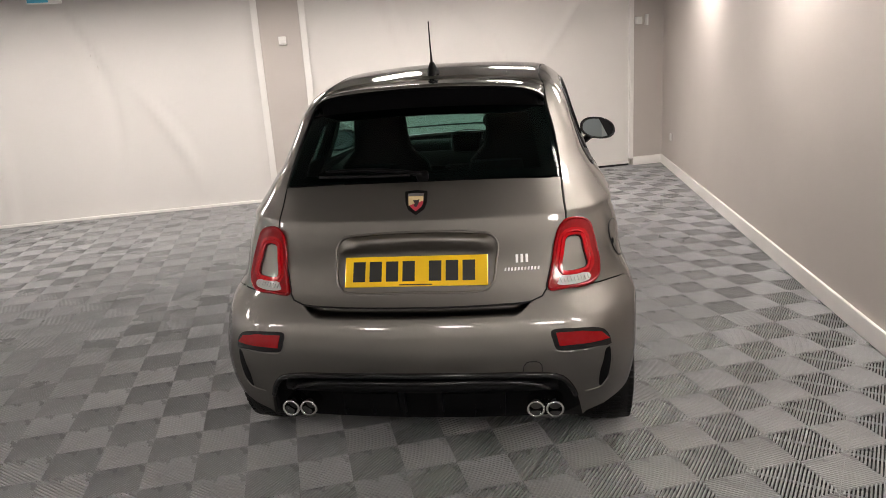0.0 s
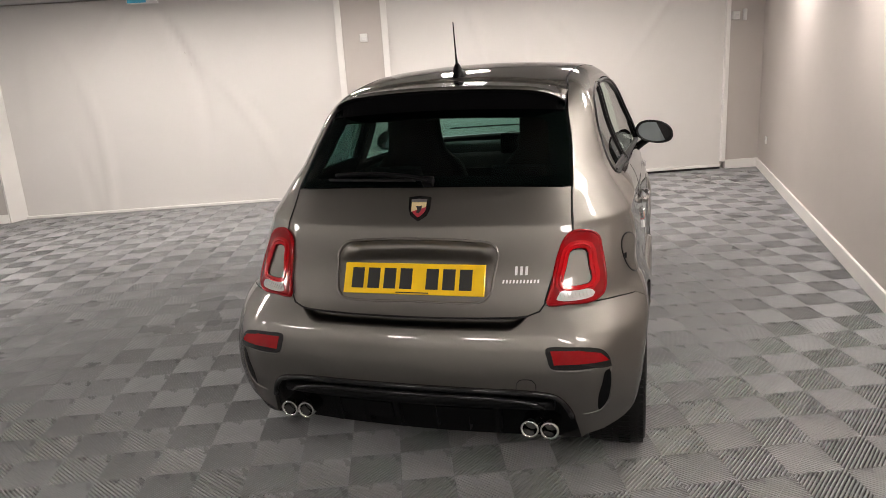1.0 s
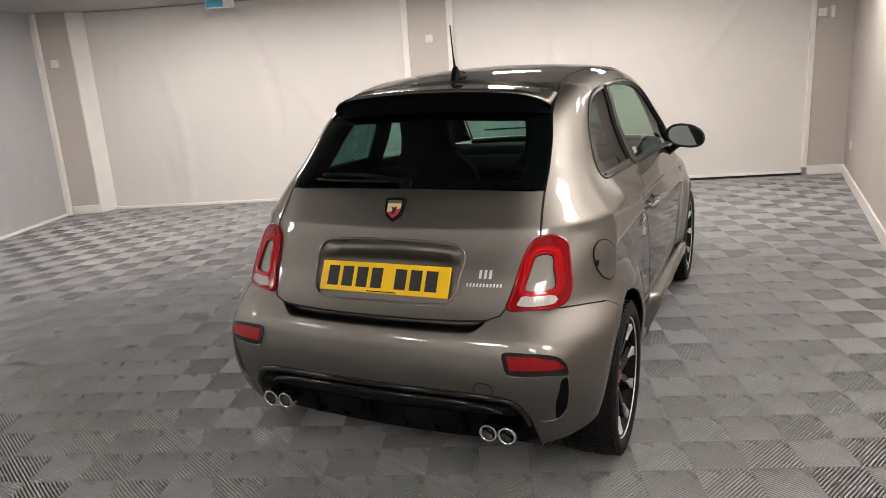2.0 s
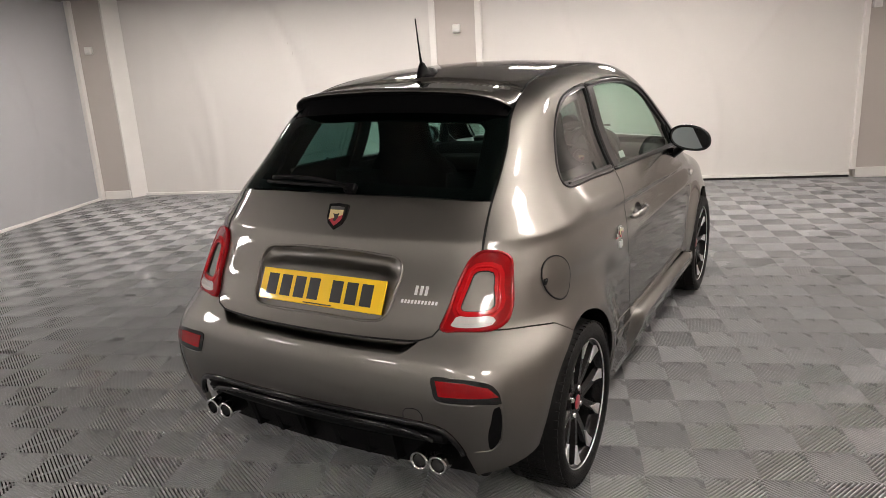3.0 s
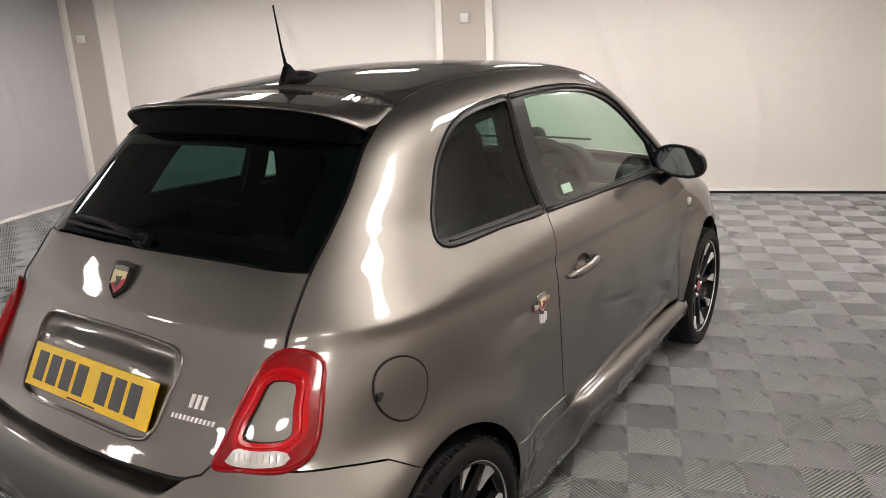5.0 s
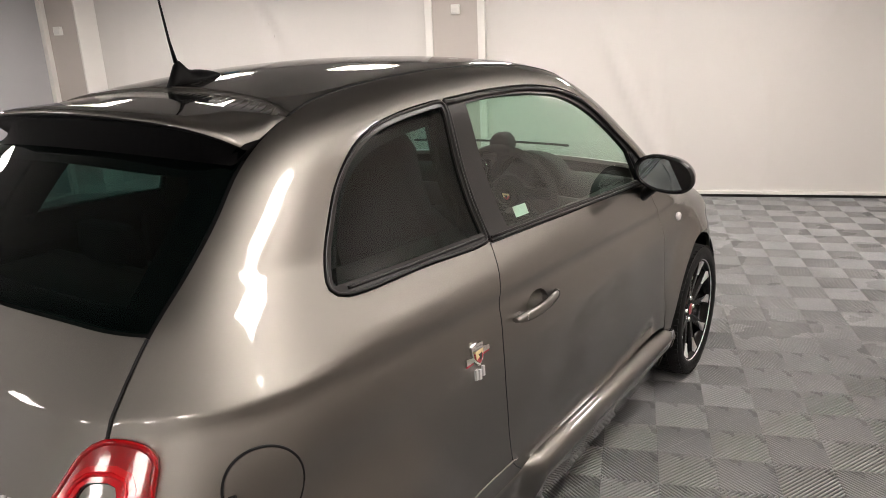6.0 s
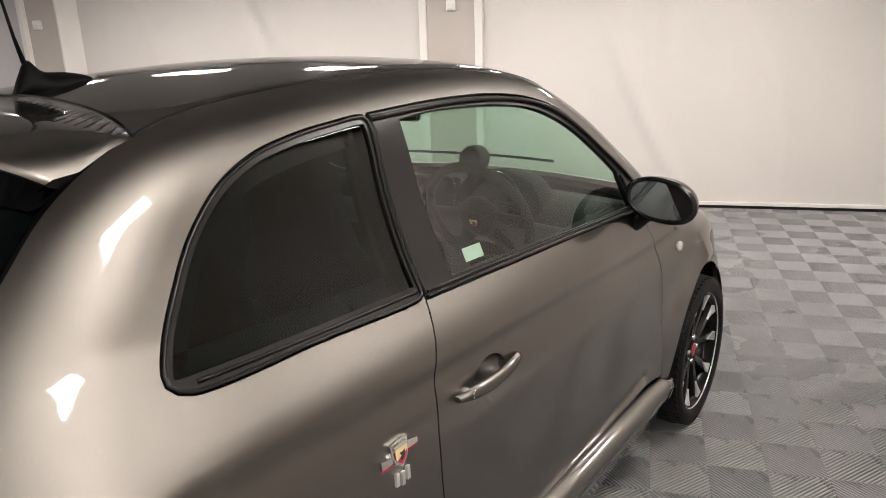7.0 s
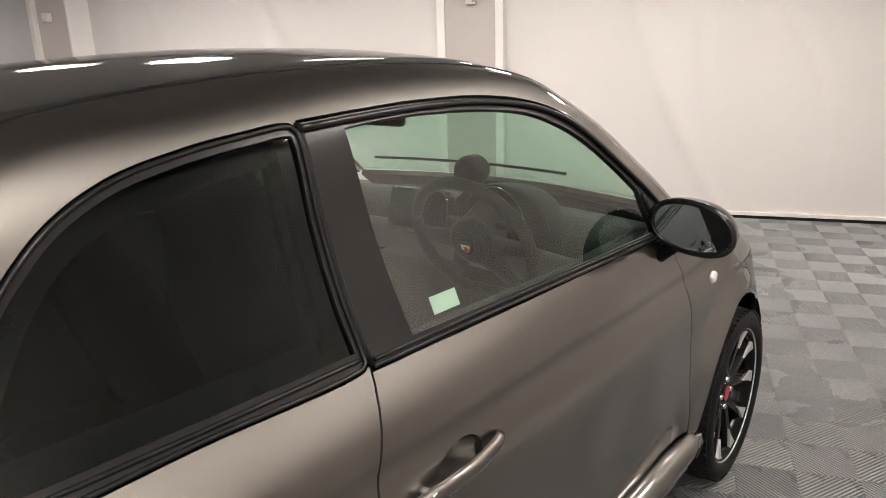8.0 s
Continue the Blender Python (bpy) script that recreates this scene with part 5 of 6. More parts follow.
# side shield with bars
sb = on_side(np.array([(0.483, 0.806)]))[0]
nn = normals_at(sb[None])[0]
up_tilt = math.degrees(math.atan2(nn[2], nn[0]))
SIDE_AT = Matrix.Translation(tuple(sb + nn * 0.003)) @ pose(0, 0, 0, 0, -up_tilt, 0) @ pose(0, 0, 0, 0, 0, 90)
for flip in both:
    at = SIDE_AT if not flip else Matrix.Translation((-sb[0] - 0.002, sb[1], sb[2])) @ pose(0, 0, 0, 0, up_tilt, 0) @ pose(0, 0, 0, 0, 0, -90)
    sh = shield(at, car, 0.58, False)
    for x0, x1, mm in ((-0.050, -0.021, M_CHROME), (0.021, 0.050, M_CHROME)):
        s = 1 if x0 > 0 else -1
        part("wing_bar", moved(prism([(x0, 0.010 + 0.004 * s), (x1, 0.004 + 0.004 * s), (x1, -0.006 + 0.004 * s), (x0, -0.006 + 0.004 * s)], -0.004, 0.002), at), mm, sh)
        part("red_bar", moved(prism([(x0 * 0.8 + 0.2 * x1, -0.007 + 0.004 * s), (x1 * 0.9 + 0.1 * x0, -0.007 + 0.004 * s), (x1 * 0.9 + 0.1 * x0, -0.011 + 0.004 * s), (x0, -0.011 + 0.004 * s)], -0.004, 0.002), at), M_RED, sh)
    for i, (w, dz) in enumerate(((-0.015, 0.0), (0.0, -0.004), (0.015, 0.0))):
        part("badge_bar", moved(prism([(w - 0.005, -0.058 + dz), (w + 0.003, -0.058 + dz), (w + 0.006, -0.034 + dz), (w - 0.002, -0.034 + dz)], -0.004, 0.002), at), M_SCRIPT, sh)

# paper label inside the door glass
la = on_side(np.array([(0.892, 1.059), (0.932, 1.058), (0.892, 1.086)]))
ln = normals_at(la[:1])[0]
ey = Vector(la[1] - la[0]).normalized()
ez = (Vector(la[2] - la[0]) - ey * ey.dot(Vector(la[2] - la[0]))).normalized()
bm = bmesh.new()
quad = [Vector(la[0] - ln * 0.0105) + ey * a + ez * b for a, b in ((-0.034, -0.014), (0.034, -0.014), (0.034, 0.017), (-0.034, 0.017))]
vs = [bm.verts.new(q) for q in quad] + [bm.verts.new(q - Vector(ln) * 0.001) for q in quad]
for f in ((0, 1, 2, 3), (7, 6, 5, 4), (0, 4, 5, 1), (1, 5, 6, 2), (2, 6, 7, 3), (3, 7, 4, 0)):
    bm.faces.new([vs[k] for k in f])
bmesh.ops.recalc_face_normals(bm, faces=bm.faces)
part("window_label", bm, M_LABEL, car, "small white paper label on the side glass")

# pillar behind the door's rear edge
PILLAR = line([(0.640, 1.015), (0.735, 1.015), (0.745, 1.388), (0.655, 1.388), (0.640, 1.015)])[:-1]
for flip in both:
    add_skin("door_pillar", car, [(on_side, ring(PILLAR), [])], (M_CABIN,), mirror=flip, step=0.04, offset=-0.022, thick=0.03, label="black inner door pillar")

    pl = on_side(line([(0.6885, 1.374), (0.685, 1.20), (0.681, 1.026)], 0.03)) + (0.0008, 0, 0)
    bm = tube([tuple(p) for p in pl], 0.0055)
    part("pillar_strip", mirrored(bm) if flip else bm, M_RUBBER, car, "black upright strip at the door's rear edge")
# ---- door mirrors ----
for flip in both:
    rows = []
    c = np.array((0.812, 1.672, 1.030))
    for t in np.linspace(0, 1, 10):
        k = math.cos(t * math.pi / 2) ** 0.55 if t < 1 else 0.02
        y = c[1] - 0.022 + 0.115 * math.sin(t * math.pi / 2)
        row = []
        for a in np.linspace(0, 2 * math.pi, 28, endpoint=False):
            ca, sa = math.cos(a), math.sin(a)
            rx = 0.106 * abs(ca) ** 0.9 * (1 if ca > 0 else -1)
            rz = (0.070 if sa > 0 else 0.062) * abs(sa) ** 0.9 * (1 if sa > 0 else -1)
            skew = -0.022 * ca * 0.7
            row.append((c[0] + rx * k, y, c[2] + rz * k + skew * k))
        rows.append(row)
    inner = [(c[0] + (p[0] - c[0]) * 0.86, c[1] - 0.022, c[2] + (p[2] - c[2]) * 0.84) for p in rows[0]]
    deep = [(x, c[1] - 0.008, z) for x, y, z in inner]
    bm = loft([deep, inner, *rows])
    mirror = part("door_mirror", mirrored(bm) if flip else bm, M_GLOSSBLACK, car, "gloss black door mirror")
    bm = bmesh.new()
    vs = [bm.verts.new((x, c[1] - 0.012, z)) for x, y, z in deep]
    f = bm.faces.new(vs)
    r = bmesh.ops.extrude_face_region(bm, geom=[f])
    bmesh.ops.translate(bm, verts=[v for v in r["geom"] if isinstance(v, bmesh.types.BMVert)], vec=(0, 0.003, 0))
    bmesh.ops.recalc_face_normals(bm, faces=bm.faces)
    m = Matrix.Translation(c) @ pose(0, 0, 0, -3, 0, 6) @ Matrix.Translation(-Vector(c))
    bm = moved(bm, m)
    part("mirror_glass", mirrored(bm) if flip else bm, M_MIRROR, mirror, "mirror glass")
    st = [(0.705, 1.735, 0.925), (0.725, 1.725, 0.945), (0.752, 1.712, 0.968), (0.775, 1.70, 0.985), (0.785, 1.695, 0.998)]
    rows = []
    for i, (x, y, z) in enumerate(st):
        w = (0.052, 0.044, 0.034, 0.034, 0.040)[i]
        rows.append([(x + 0.016 * math.sin(a) * 0.8, y + w * math.cos(a), z - 0.016 * math.sin(a)) for a in np.linspace(0, 2 * math.pi, 14, endpoint=False)])
    bm = loft(rows)
    part("stalk", mirrored(bm) if flip else bm, M_TRIMBLACK, mirror, "black mirror stalk")

# ---- wheels ----
def wheel(m):
    root = part("wheel", lathe([(-0.10, 0.150), (-0.10, 0.225), (-0.085, 0.2325), (0.080, 0.2325), (0.092, 0.230), (0.092, 0.2225), (0.05, 0.215), (-0.08, 0.200), (-0.08, 0.150)], 56, closed=True), M_WHEELBLACK, car, "black alloy wheel with machined silver facets and a red cap")
    root.matrix_basis = m
    prof = [(-0.098, 0.232), (-0.106, 0.248), (-0.106, 0.270), (-0.096, 0.288), (-0.080, 0.2965), (-0.04, 0.298), (0.04, 0.298), (0.080, 0.2965), (0.096, 0.288), (0.106, 0.270), (0.107, 0.248), (0.101, 0.236), (0.094, 0.231), (-0.09, 0.231)]
    tyre = part("tyre", lathe(prof, 72, closed=True), M_TYRE, root, "low black tyre")
    bm = bmesh.new()
    for i in range(64):
        a = 2 * math.pi * i / 64
        for x0, x1 in ((0.060, 0.099), (-0.099, -0.060), (0.010, 0.052), (-0.052, -0.010)):
            b2 = box(x0, x1, -0.0105, 0.0105, 0.2955 - (0.007 if abs(x0 + x1) > 0.12 else 0), 0.3005 - (0.0055 if abs(x0 + x1) > 0.12 else 0))
            bmesh.ops.transform(b2, matrix=pose(0, 0, 0, math.degrees(a) + (1.5 if x0 > 0 else 4)), verts=b2.verts[:])
            me = bpy.data.meshes.new("tmp")
            b2.to_mesh(me)
            b2.free()
            bm.from_mesh(me)
            bpy.data.meshes.remove(me)
    part("tread", bm, M_TYRE, tyre, "tread blocks")
    part("rim_edge", lathe([(0.0905, 0.2292), (0.0950, 0.2298), (0.0962, 0.2312), (0.0950, 0.2325), (0.089, 0.2325)], 64, closed=True), M_SATIN, root, "machined silver rim edge")
    n = 10
    for i in range(n):
        a = 2 * math.pi * (i + 0.25) / n
        turn = pose(0, 0, 0, math.degrees(a))
        pair = 0.016 if i % 2 else -0.016
        rows = []
        for r, w, x, d in ((0.045, 0.022, 0.060, 0.030), (0.10, 0.022, 0.066, 0.028), (0.16, 0.025, 0.072, 0.026), (0.221, 0.033, 0.077, 0.024)):
            o = pair * (1 - r / 0.22)
            rows.append([(x, o - w * 0.55, r), (x, o + w * 0.55, r), (x - d * 0.5, o + w, r), (x - d, o + w * 0.8, r), (x - d, o - w * 0.8, r), (x - d * 0.5, o - w, r)])
        sp = part("spoke", moved(loft(rows, smooth=False), turn), M_WHEELBLACK, root)
        # a sharp silver triangle at the spoke's end, its base on the rim
        tri = [[(0.0775, -0.0015, 0.158), (0.0775, 0.0015, 0.158), (0.0700, 0.0015, 0.158), (0.0700, -0.0015, 0.158)],
               [(0.0822, -0.0095, 0.192), (0.0822, 0.0095, 0.192), (0.0740, 0.0095, 0.192), (0.0740, -0.0095, 0.192)],
               [(0.0890, -0.0215, 0.2240), (0.0890, 0.0215, 0.2240), (0.0780, 0.0215, 0.2240), (0.0780, -0.0215, 0.2240)]]
        part("facet", moved(loft(tri, smooth=False), turn), M_SATIN, sp, "machined silver facet")
    hub = part("hub", lathe([(0.02, 0.070), (0.052, 0.070), (0.062, 0.062), (0.060, 0.036), (0.052, 0.034), (0.052, 0.0)][:-1], 40), M_WHEELBLACK, root)
    part("hub_cap", lathe([(0.050, 0.0275), (0.064, 0.0275), (0.067, 0.025), (0.0672, 0.001)], 32), M_WHEELBLACK, hub, "round black cap with a red centre")
    part("red_centre", lathe([(0.0674, 0.0265), (0.0690, 0.0255), (0.0700, 0.0008)], 32), M_RED, hub)
    for i in range(4):
        a = 2 * math.pi * (i + 0.5) / 4
        part("wheel_bolt", moved(lathe([(0.045, 0.011), (0.066, 0.011), (0.069, 0.008)], 6), Matrix.Translation((0, 0.049 * math.cos(a), 0.049 * math.sin(a)))), M_CHROME, hub)
    disc = part("brake_disc", lathe([(-0.020, 0.06), (-0.020, 0.140), (-0.002, 0.140), (-0.002, 0.06)], 48, closed=True), M_DISC, root, "bare steel brake disc")
    bm = loft([[(-0.04, 0.145 * math.sin(a), 0.145 * math.cos(a)), (0.022, 0.145 * math.sin(a), 0.145 * math.cos(a)), (0.022, 0.088 * math.sin(a), 0.088 * math.cos(a)), (-0.04, 0.088 * math.sin(a), 0.088 * math.cos(a))] for a in np.linspace(math.radians(60), math.radians(112), 7)])
    part("caliper", bm, M_RED, root, "red brake caliper")
    return root


HUB_X = 0.755 - 0.0670
w0 = wheel(pose(HUB_X, 0.0, 0.298, 14, 0, 0))
for m in (pose(HUB_X, 2.30, 0.298, 40, 0, 0), pose(-HUB_X, 0.0, 0.298, 25, 0, 180), pose(-HUB_X, 2.30, 0.298, 61, 0, 180)):
    copy_thing(w0, m)

# ---- cabin ----
part("floor_pan", box(-0.60, 0.60, -0.42, 2.75, 0.19, 0.30, 0.02), M_CABIN, car, "black underside and cabin floor")
for flip in both:
    bm = box(0.60, 0.70, 0.40, 1.90, 0.20, 0.34, 0.01)
    part("sill", mirrored(bm) if flip else bm, M_CABIN, car)
    rows = [[(0.610 + 0.04 * (y > 1), y, 1.000), (0.640 + 0.04 * (y > 1), y, 0.985), (0.69, y, 0.36), (0.62, y, 0.36)] for y in (0.55, 0.9, 1.3, 1.72)]
    bm = loft(rows)
    part("door_card", mirrored(bm) if flip else bm, M_CABIN, car, "black inner door trim")
part("luggage_cover", box(-0.50, 0.50, -0.20, 0.16, 0.955, 0.975, 0.006), M_CABIN, car, "black parcel shelf")
part("boot_wall", box(-0.55, 0.55, 0.16, 0.22, 0.30, 0.97, 0.02), M_CABIN, car)


def cushion(rows_spec, rib=0.0):
    """A padded shape from rounded cross-sections: (y, z, half width, half depth, tilt)."""
    rows = []
    for y, z, w, d, tilt in rows_spec:
        row = []
        for a in np.linspace(0, 2 * math.pi, 20, endpoint=False):
            ca, sa = math.cos(a), math.sin(a)
            px = w * math.copysign(abs(ca) ** 0.55, ca)
            pd = d * math.copysign(abs(sa) ** 0.6, sa)
            row.append((px, y + pd * math.cos(tilt), z + pd * math.sin(tilt)))
        rows.append(row)
    return loft(rows)


def front_seat(x, fwd):
    root = part("front_seat", moved(cushion([(0.82 + fwd, 0.56, 0.22, 0.05, 1.4), (0.95 + fwd, 0.55, 0.25, 0.07, 1.5), (1.15 + fwd, 0.56, 0.25, 0.075, 1.55), (1.30 + fwd, 0.57, 0.22, 0.05, 1.6)]), Matrix.Translation((x, 0, 0))), M_SEAT, car, "black sports seat with a one-piece high back")
    spec = [(0.88, 0.52, 0.21, 0.06, 0), (0.84, 0.68, 0.245, 0.085, 0), (0.78, 0.86, 0.25, 0.085, 0), (0.72, 1.00, 0.225, 0.07, 0), (0.685, 1.08, 0.15, 0.055, 0), (0.67, 1.15, 0.135, 0.05, 0), (0.652, 1.25, 0.130, 0.048, 0), (0.645, 1.305, 0.09, 0.035, 0)]
    part("backrest", moved(cushion([(y + fwd, z, w, d, t) for y, z, w, d, t in spec]), Matrix.Translation((x, 0, 0))), M_SEAT, root)
    part("seat_base", moved(box(-0.2, 0.2, 0.88 + fwd, 1.25 + fwd, 0.29, 0.50, 0.02), Matrix.Translation((x, 0, 0))), M_CABIN, root)


front_seat(0.33, 0.02)
front_seat(-0.33, 0.02)
rs = part("rear_bench", cushion([(0.42, 0.50, 0.52, 0.05, 1.4), (0.62, 0.52, 0.53, 0.06, 1.5), (0.80, 0.53, 0.50, 0.05, 1.6)]), M_SEAT, car, "black rear bench seat")
part("backrest", cushion([(0.40, 0.52, 0.52, 0.06, 0), (0.33, 0.72, 0.54, 0.07, 0), (0.27, 0.90, 0.52, 0.06, 0), (0.25, 0.955, 0.48, 0.04, 0)]), M_SEAT, rs)
for x in (-0.27, 0.27):
    part("headrest", moved(cushion([(0.235, 0.95, 0.11, 0.04, 0), (0.225, 1.0, 0.125, 0.045, 0), (0.215, 1.07, 0.11, 0.035, 0)]), Matrix.Translation((x, 0, 0))), M_SEAT, rs)

# dashboard
rows = []
for x in np.linspace(-0.66, 0.66, 23):
    b = 0.10 * (x / 0.66) ** 2
    rows.append([(x, 1.98 - b, 0.965), (x, 1.78 - b, 1.000), (x, 1.66 - b, 0.995), (x, 1.615 - b, 0.965), (x, 1.60 - b, 0.86), (x, 1.66 - b, 0.72), (x, 1.80 - b, 0.60), (x, 2.0 - b, 0.60)])
dash = part("dashboard", loft(rows), M_CABIN, car, "black dashboard with a grey fascia band")
rows = []
for x in np.linspace(-0.60, 0.60, 21):
    b = 0.10 * (x / 0.66) ** 2
    rows.append([(x, 1.594 - b, 0.945), (x, 1.588 - b, 0.925), (x, 1.586 - b, 0.855), (x, 1.60 - b, 0.850), (x, 1.62 - b, 0.945)])
part("fascia_band", loft(rows), M_DASH, dash, "smooth grey fascia band")
# hooded dials ahead of the wheel
rows = []
for t in np.linspace(0, 1, 9):
    y = 1.575 + 0.17 * t
    s = 1.0 - 0.25 * t * t
    rows.append([(0.30 + 0.158 * s * math.cos(a), y, 0.985 + 0.115 * s * math.sin(a) * (1 if math.sin(a) > 0 else 0.5)) for a in np.linspace(0, 2 * math.pi, 30, endpoint=False)])
bn = part("binnacle", loft(rows), M_CABIN, dash, "black hooded instrument pod")
part("dial_face", moved(lathe([(0.0, 0.098), (0.004, 0.097), (0.005, 0.001)], 40), Matrix.Translation((0.30, 1.572, 0.995)) @ pose(0, 0, 0, 0, 0, -90)), M_SCREEN, bn, "round dark dial")
part("dial_ring", moved(lathe([(0.0, 0.099), (0.004, 0.104), (0.009, 0.102), (0.006, 0.098)], 40, closed=True), Matrix.Translation((0.30, 1.572, 0.995)) @ pose(0, 0, 0, 0, 0, -90)), M_CHROME, bn)
# small boost gauge pod on the dashboard's top
gp = part("gauge_pod", moved(lathe([(-0.035, 0.030), (-0.038, 0.042), (-0.02, 0.047), (0.02, 0.045), (0.045, 0.030), (0.05, 0.005)], 32), Matrix.Translation((0.155, 1.675, 1.112)) @ pose(0, 0, 0, 0, 0, 90)), M_CABIN, dash, "round black gauge pod on the dashboard")
part("pod_foot", box(0.130, 0.180, 1.655, 1.705, 0.985, 1.073, 0.008), M_CABIN, gp)
# screen in the middle
sc = part("screen_surround", moved(box(-0.115, 0.115, -0.012, 0.02, -0.062, 0.062, 0.012), Matrix.Translation((0.03, 1.575, 1.000)) @ pose(0, 0, 0, -12)), M_GLOSSBLACK, dash, "centre touch screen in a gloss surround")
part("screen", moved(box(-0.09, 0.09, -0.0145, -0.0125, -0.048, 0.048, 0.001), Matrix.Translation((0.03, 1.575, 1.000)) @ pose(0, 0, 0, -12)), M_SCREEN, sc)
sco = [(-0.108, -0.052), (0.108, -0.052), (0.112, 0.0), (0.10, 0.055), (-0.10, 0.055), (-0.112, 0.0)]
part("screen_trim", tube([tuple(Matrix.Translation((0.03, 1.562, 1.000)) @ pose(0, 0, 0, -12) @ Vector((x, 0, z))) for x, z in curve(sco, 0.02, True)], 0.0025, 6, True), M_CHROME, sc)
for x in (-0.07, 0.0, 0.07):
    part("control_knob", moved(lathe([(0.0, 0.020), (0.016, 0.018), (0.018, 0.004)], 24), Matrix.Translation((x, 1.582, 0.825)) @ pose(0, 0, 0, 0, 0, -90)), M_CHROME if x else M_CABIN, dash)
part("centre_stack", box(-0.14, 0.14, 1.50, 1.70, 0.42, 0.86, 0.03), M_CABIN, dash)
part("gear_knob", moved(lathe([(-0.05, 0.012), (-0.02, 0.014), (0.0, 0.026), (0.02, 0.026), (0.034, 0.012)], 24), Matrix.Translation((0.0, 1.44, 0.80)) @ pose(0, 0, 0, 0, -90, 0)), M_CHROME, dash, "round metal gear knob")

# steering wheel
SW = Matrix.Translation((0.296, 1.475, 0.966)) @ pose(0, 0, 0, 22)
ringpts = [(0.182 * math.cos(a), 0, 0.182 * math.sin(a) if math.sin(a) > -0.93 else -0.169) for a in np.linspace(0, 2 * math.pi, 64, endpoint=False)]
sw_ = part("steering_wheel", moved(tube(ringpts, 0.0165, 10, True), SW), M_CABIN, car, "black flat-bottomed sports steering wheel")
part("boss", moved(lathe([(-0.03, 0.060), (0.0, 0.070), (0.018, 0.064), (0.026, 0.045), (0.027, 0.002)], 36), SW @ pose(0, 0, 0, 0, 0, -90)), M_CABIN, sw_, "round boss")
part("boss_ring", moved(lathe([(0.020, 0.040), (0.0265, 0.043), (0.026, 0.0465), (0.02, 0.047)], 36, closed=True), SW @ pose(0, 0, 0, 0, 0, -90)), M_CHROME, sw_)
shield(SW @ Matrix.Translation((0, -0.026, 0)), sw_, 0.5)
for a in (0, 180, 232, 308):
    rows = [[(r, -0.012 + 0.004 * k, -w), (r, -0.012 + 0.004 * k, w), (r, 0.010, w), (r, 0.010, -w)] for r, w, k in ((0.05, 0.030, 0), (0.11, 0.020, 1), (0.178, 0.018, 2))]
    part("spoke", moved(loft(rows), SW @ pose(0, 0, 0, 0, -a, 0)), M_CABIN, sw_)
part("column", moved(box(-0.05, 0.05, 0.01, 0.20, -0.06, 0.05, 0.015), SW), M_CABIN, sw_)
for s in (-1, 1):
    part("stalk", moved(box(0.06 * s - 0.06, 0.06 * s + 0.06, 0.05, 0.065, 0.01, 0.025, 0.005), SW), M_CABIN, sw_)

# rear-view mirror
part("rear_view_mirror", box(-0.125, 0.105, 1.42, 1.45, 1.262, 1.345, 0.012), M_CABIN, car, "black interior mirror under the screen's top")
# front wipers
for x0, x1 in ((0.30, -0.15), (-0.12, -0.50)):
    pts = [on_top(np.array([(x, 1.985 - 0.16 * x * x)]))[0] + (0, 0, 0.012) for x in np.linspace(x0, x1, 8)]
    part("front_wiper", tube([tuple(p) for p in pts], 0.005), M_TRIMBLACK, car, "black front wiper")

# ---- the tiled floor ----
TILE, PERIOD, DEEP = 0.2, 0.0128, 0.011
RIB = 0.0034
RIB_SECTION = ((-RIB, -DEEP), *((-RIB * math.cos(a), RIB * (math.sin(a) - 1)) for a in np.linspace(0.0, math.pi, 7)), (RIB, -DEEP))
CROSS_SECTION = ((-0.0012, -DEEP), (-0.0011, -0.0030), (-0.0004, -0.0022), (0.0004, -0.0022), (0.0011, -0.0030), (0.0012, -DEEP))
TILE_ORIGIN = ROOM.inverted() @ Vector((0.263, 3.522, 0)) + Vector((0.020, 0.015, 0))


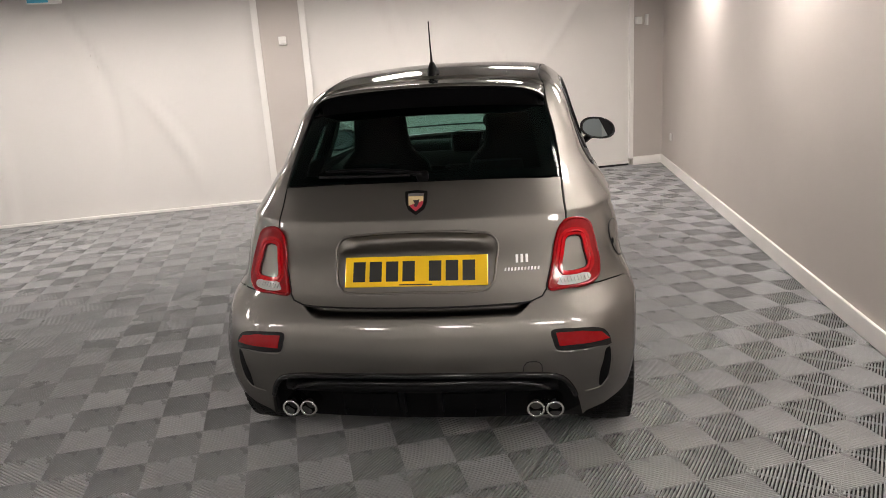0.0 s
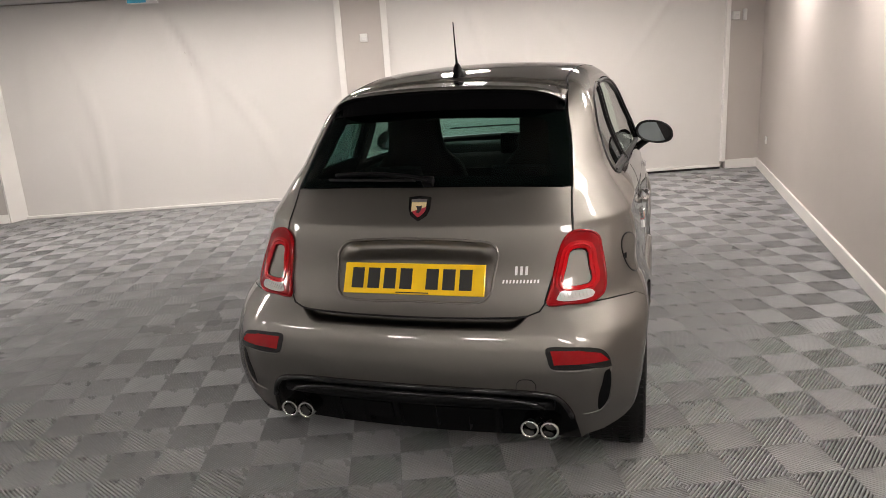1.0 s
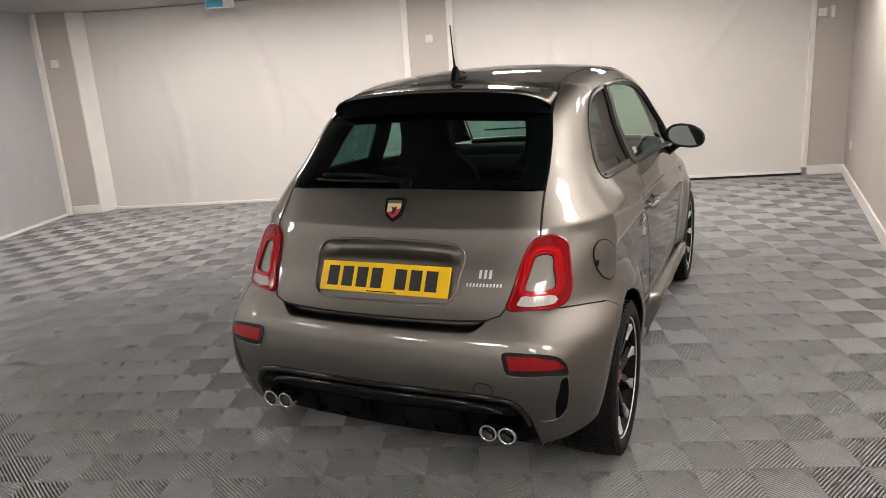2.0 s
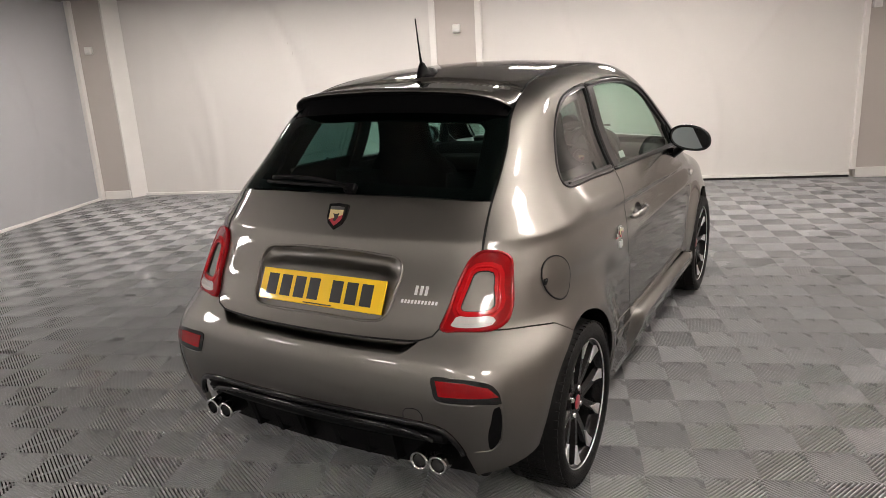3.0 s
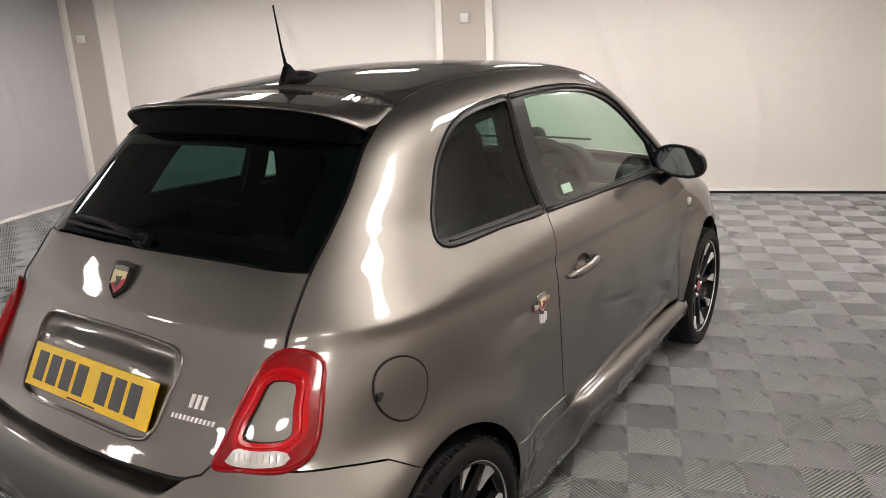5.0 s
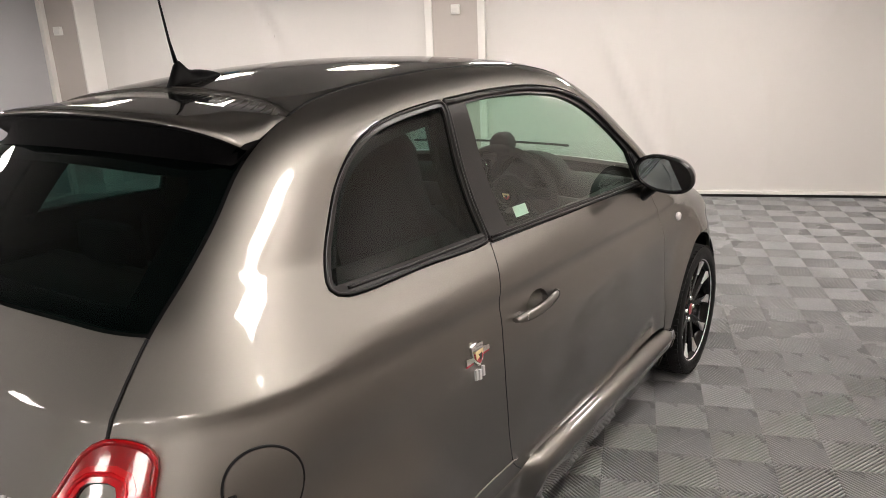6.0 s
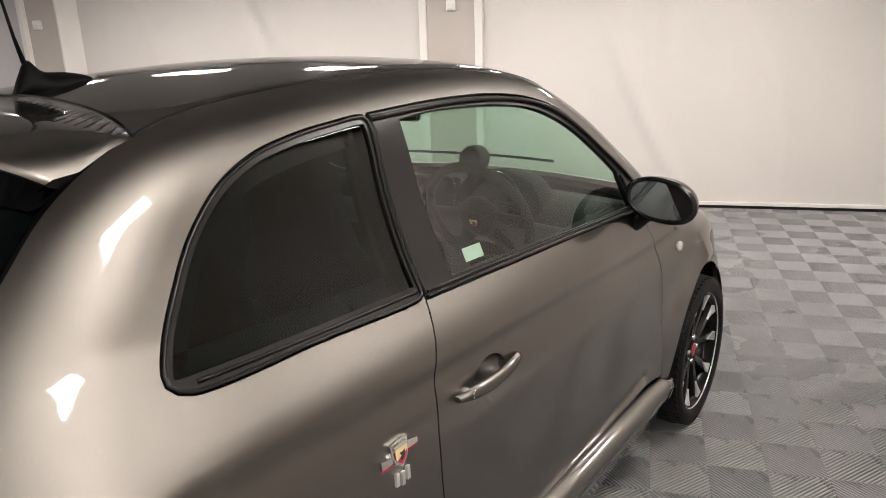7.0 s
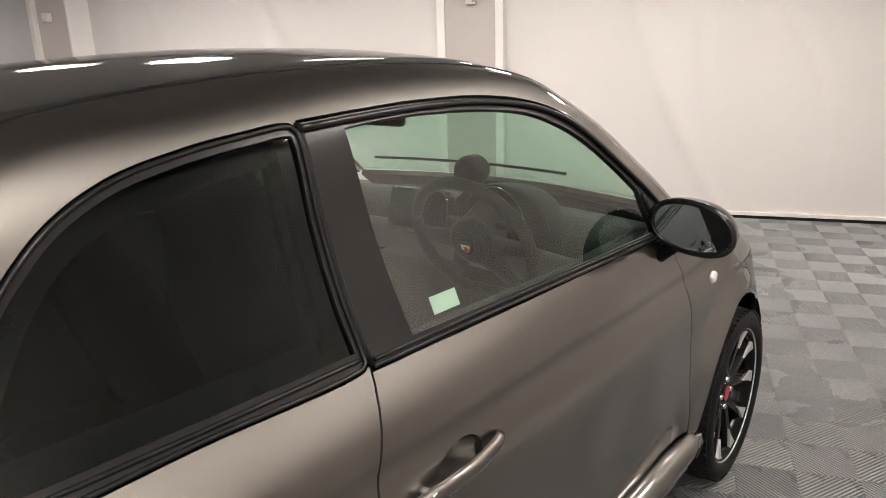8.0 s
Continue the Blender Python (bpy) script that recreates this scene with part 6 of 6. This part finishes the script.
def tile_geometry(turn):
    """One square of round-topped diagonal ribs, mitred at its edges, and one thin cross rib. turn is +1 or -1: which diagonal the ribs follow."""
    half = (TILE / 2 - 0.0004) * math.sqrt(2)
    s = math.sqrt(0.5)
    verts, faces = [], []

    def rib(c, section, flip):
        if half - abs(c) - section[-1][0] < 0.004:
            return
        base, k = len(verts), len(section)
        for end in (-1, 1):
            for d, z in section:
                a, b = end * (half - abs(c + d)), c + d
                x, y = (a - b) * s, (a + b) * s
                verts.append((-x if flip * turn < 0 else x, y, z))
        for i in range(k - 1):
            f = [base + i, base + k + i, base + k + i + 1, base + i + 1]
            faces.append(f if flip * turn < 0 else f[::-1])

    n = int(half / PERIOD)
    for i in range(-n, n + 1):
        rib(i * PERIOD, RIB_SECTION, 1)
    rib(0.0, CROSS_SECTION, -1)
    return verts, faces


kinds = {t: tile_geometry(t) for t in (1, -1)}
tile_mesh = {t: mesh_of("floor_tile", *kinds[t], M_TILE, True) for t in (1, -1)}
floor = solo("floor", box(-6, 9, -11, 1, -0.06, -DEEP + 0.0005), M_BASE, "grey ribbed interlocking plastic floor tiles in a chequered weave", "floor", ROOM, kind="structure")
NEAR = [(0.95, 3.0), (0.7, 4.6), (-0.4, 1.6), (-1.6, 2.2)]
cells = []
for i in range(-42, 30):
    for j in range(-52, 42):
        u, v = TILE_ORIGIN.x + (i + 0.5) * TILE, TILE_ORIGIN.y + (j + 0.5) * TILE
        if v > 0.0 or v < -10.1 or u < -5.0 or u > 8.4:
            continue
        w = ROOM @ Vector((u, v, 0))
        side = RIGHT.inverted() @ w
        if side.y > 0.1:
            continue
        d = min((w.x - a) ** 2 + (w.y - b) ** 2 for a, b in NEAR)
        cells.append((d, i, j, u, v))
cells.sort()
far_v, far_f = [], []
for n, (d, i, j, u, v) in enumerate(cells):
    t = 1 if (i + j) % 2 else -1
    if n < 300:
        ob = new("floor_tile", tile_mesh[t])
        ob.parent = floor
        ob.location = (u, v, 0)
    else:
        base = len(far_v)
        far_v.extend((x + u, y + v, z) for x, y, z in kinds[t][0])
        far_f.extend(tuple(k + base for k in f) for f in kinds[t][1])
far = part("far_tiles", mesh_of("far_tiles", far_v, far_f, M_TILE_FAR, True), None, floor)
tagged(far, "grey ribbed floor tiles", kind="stuff")
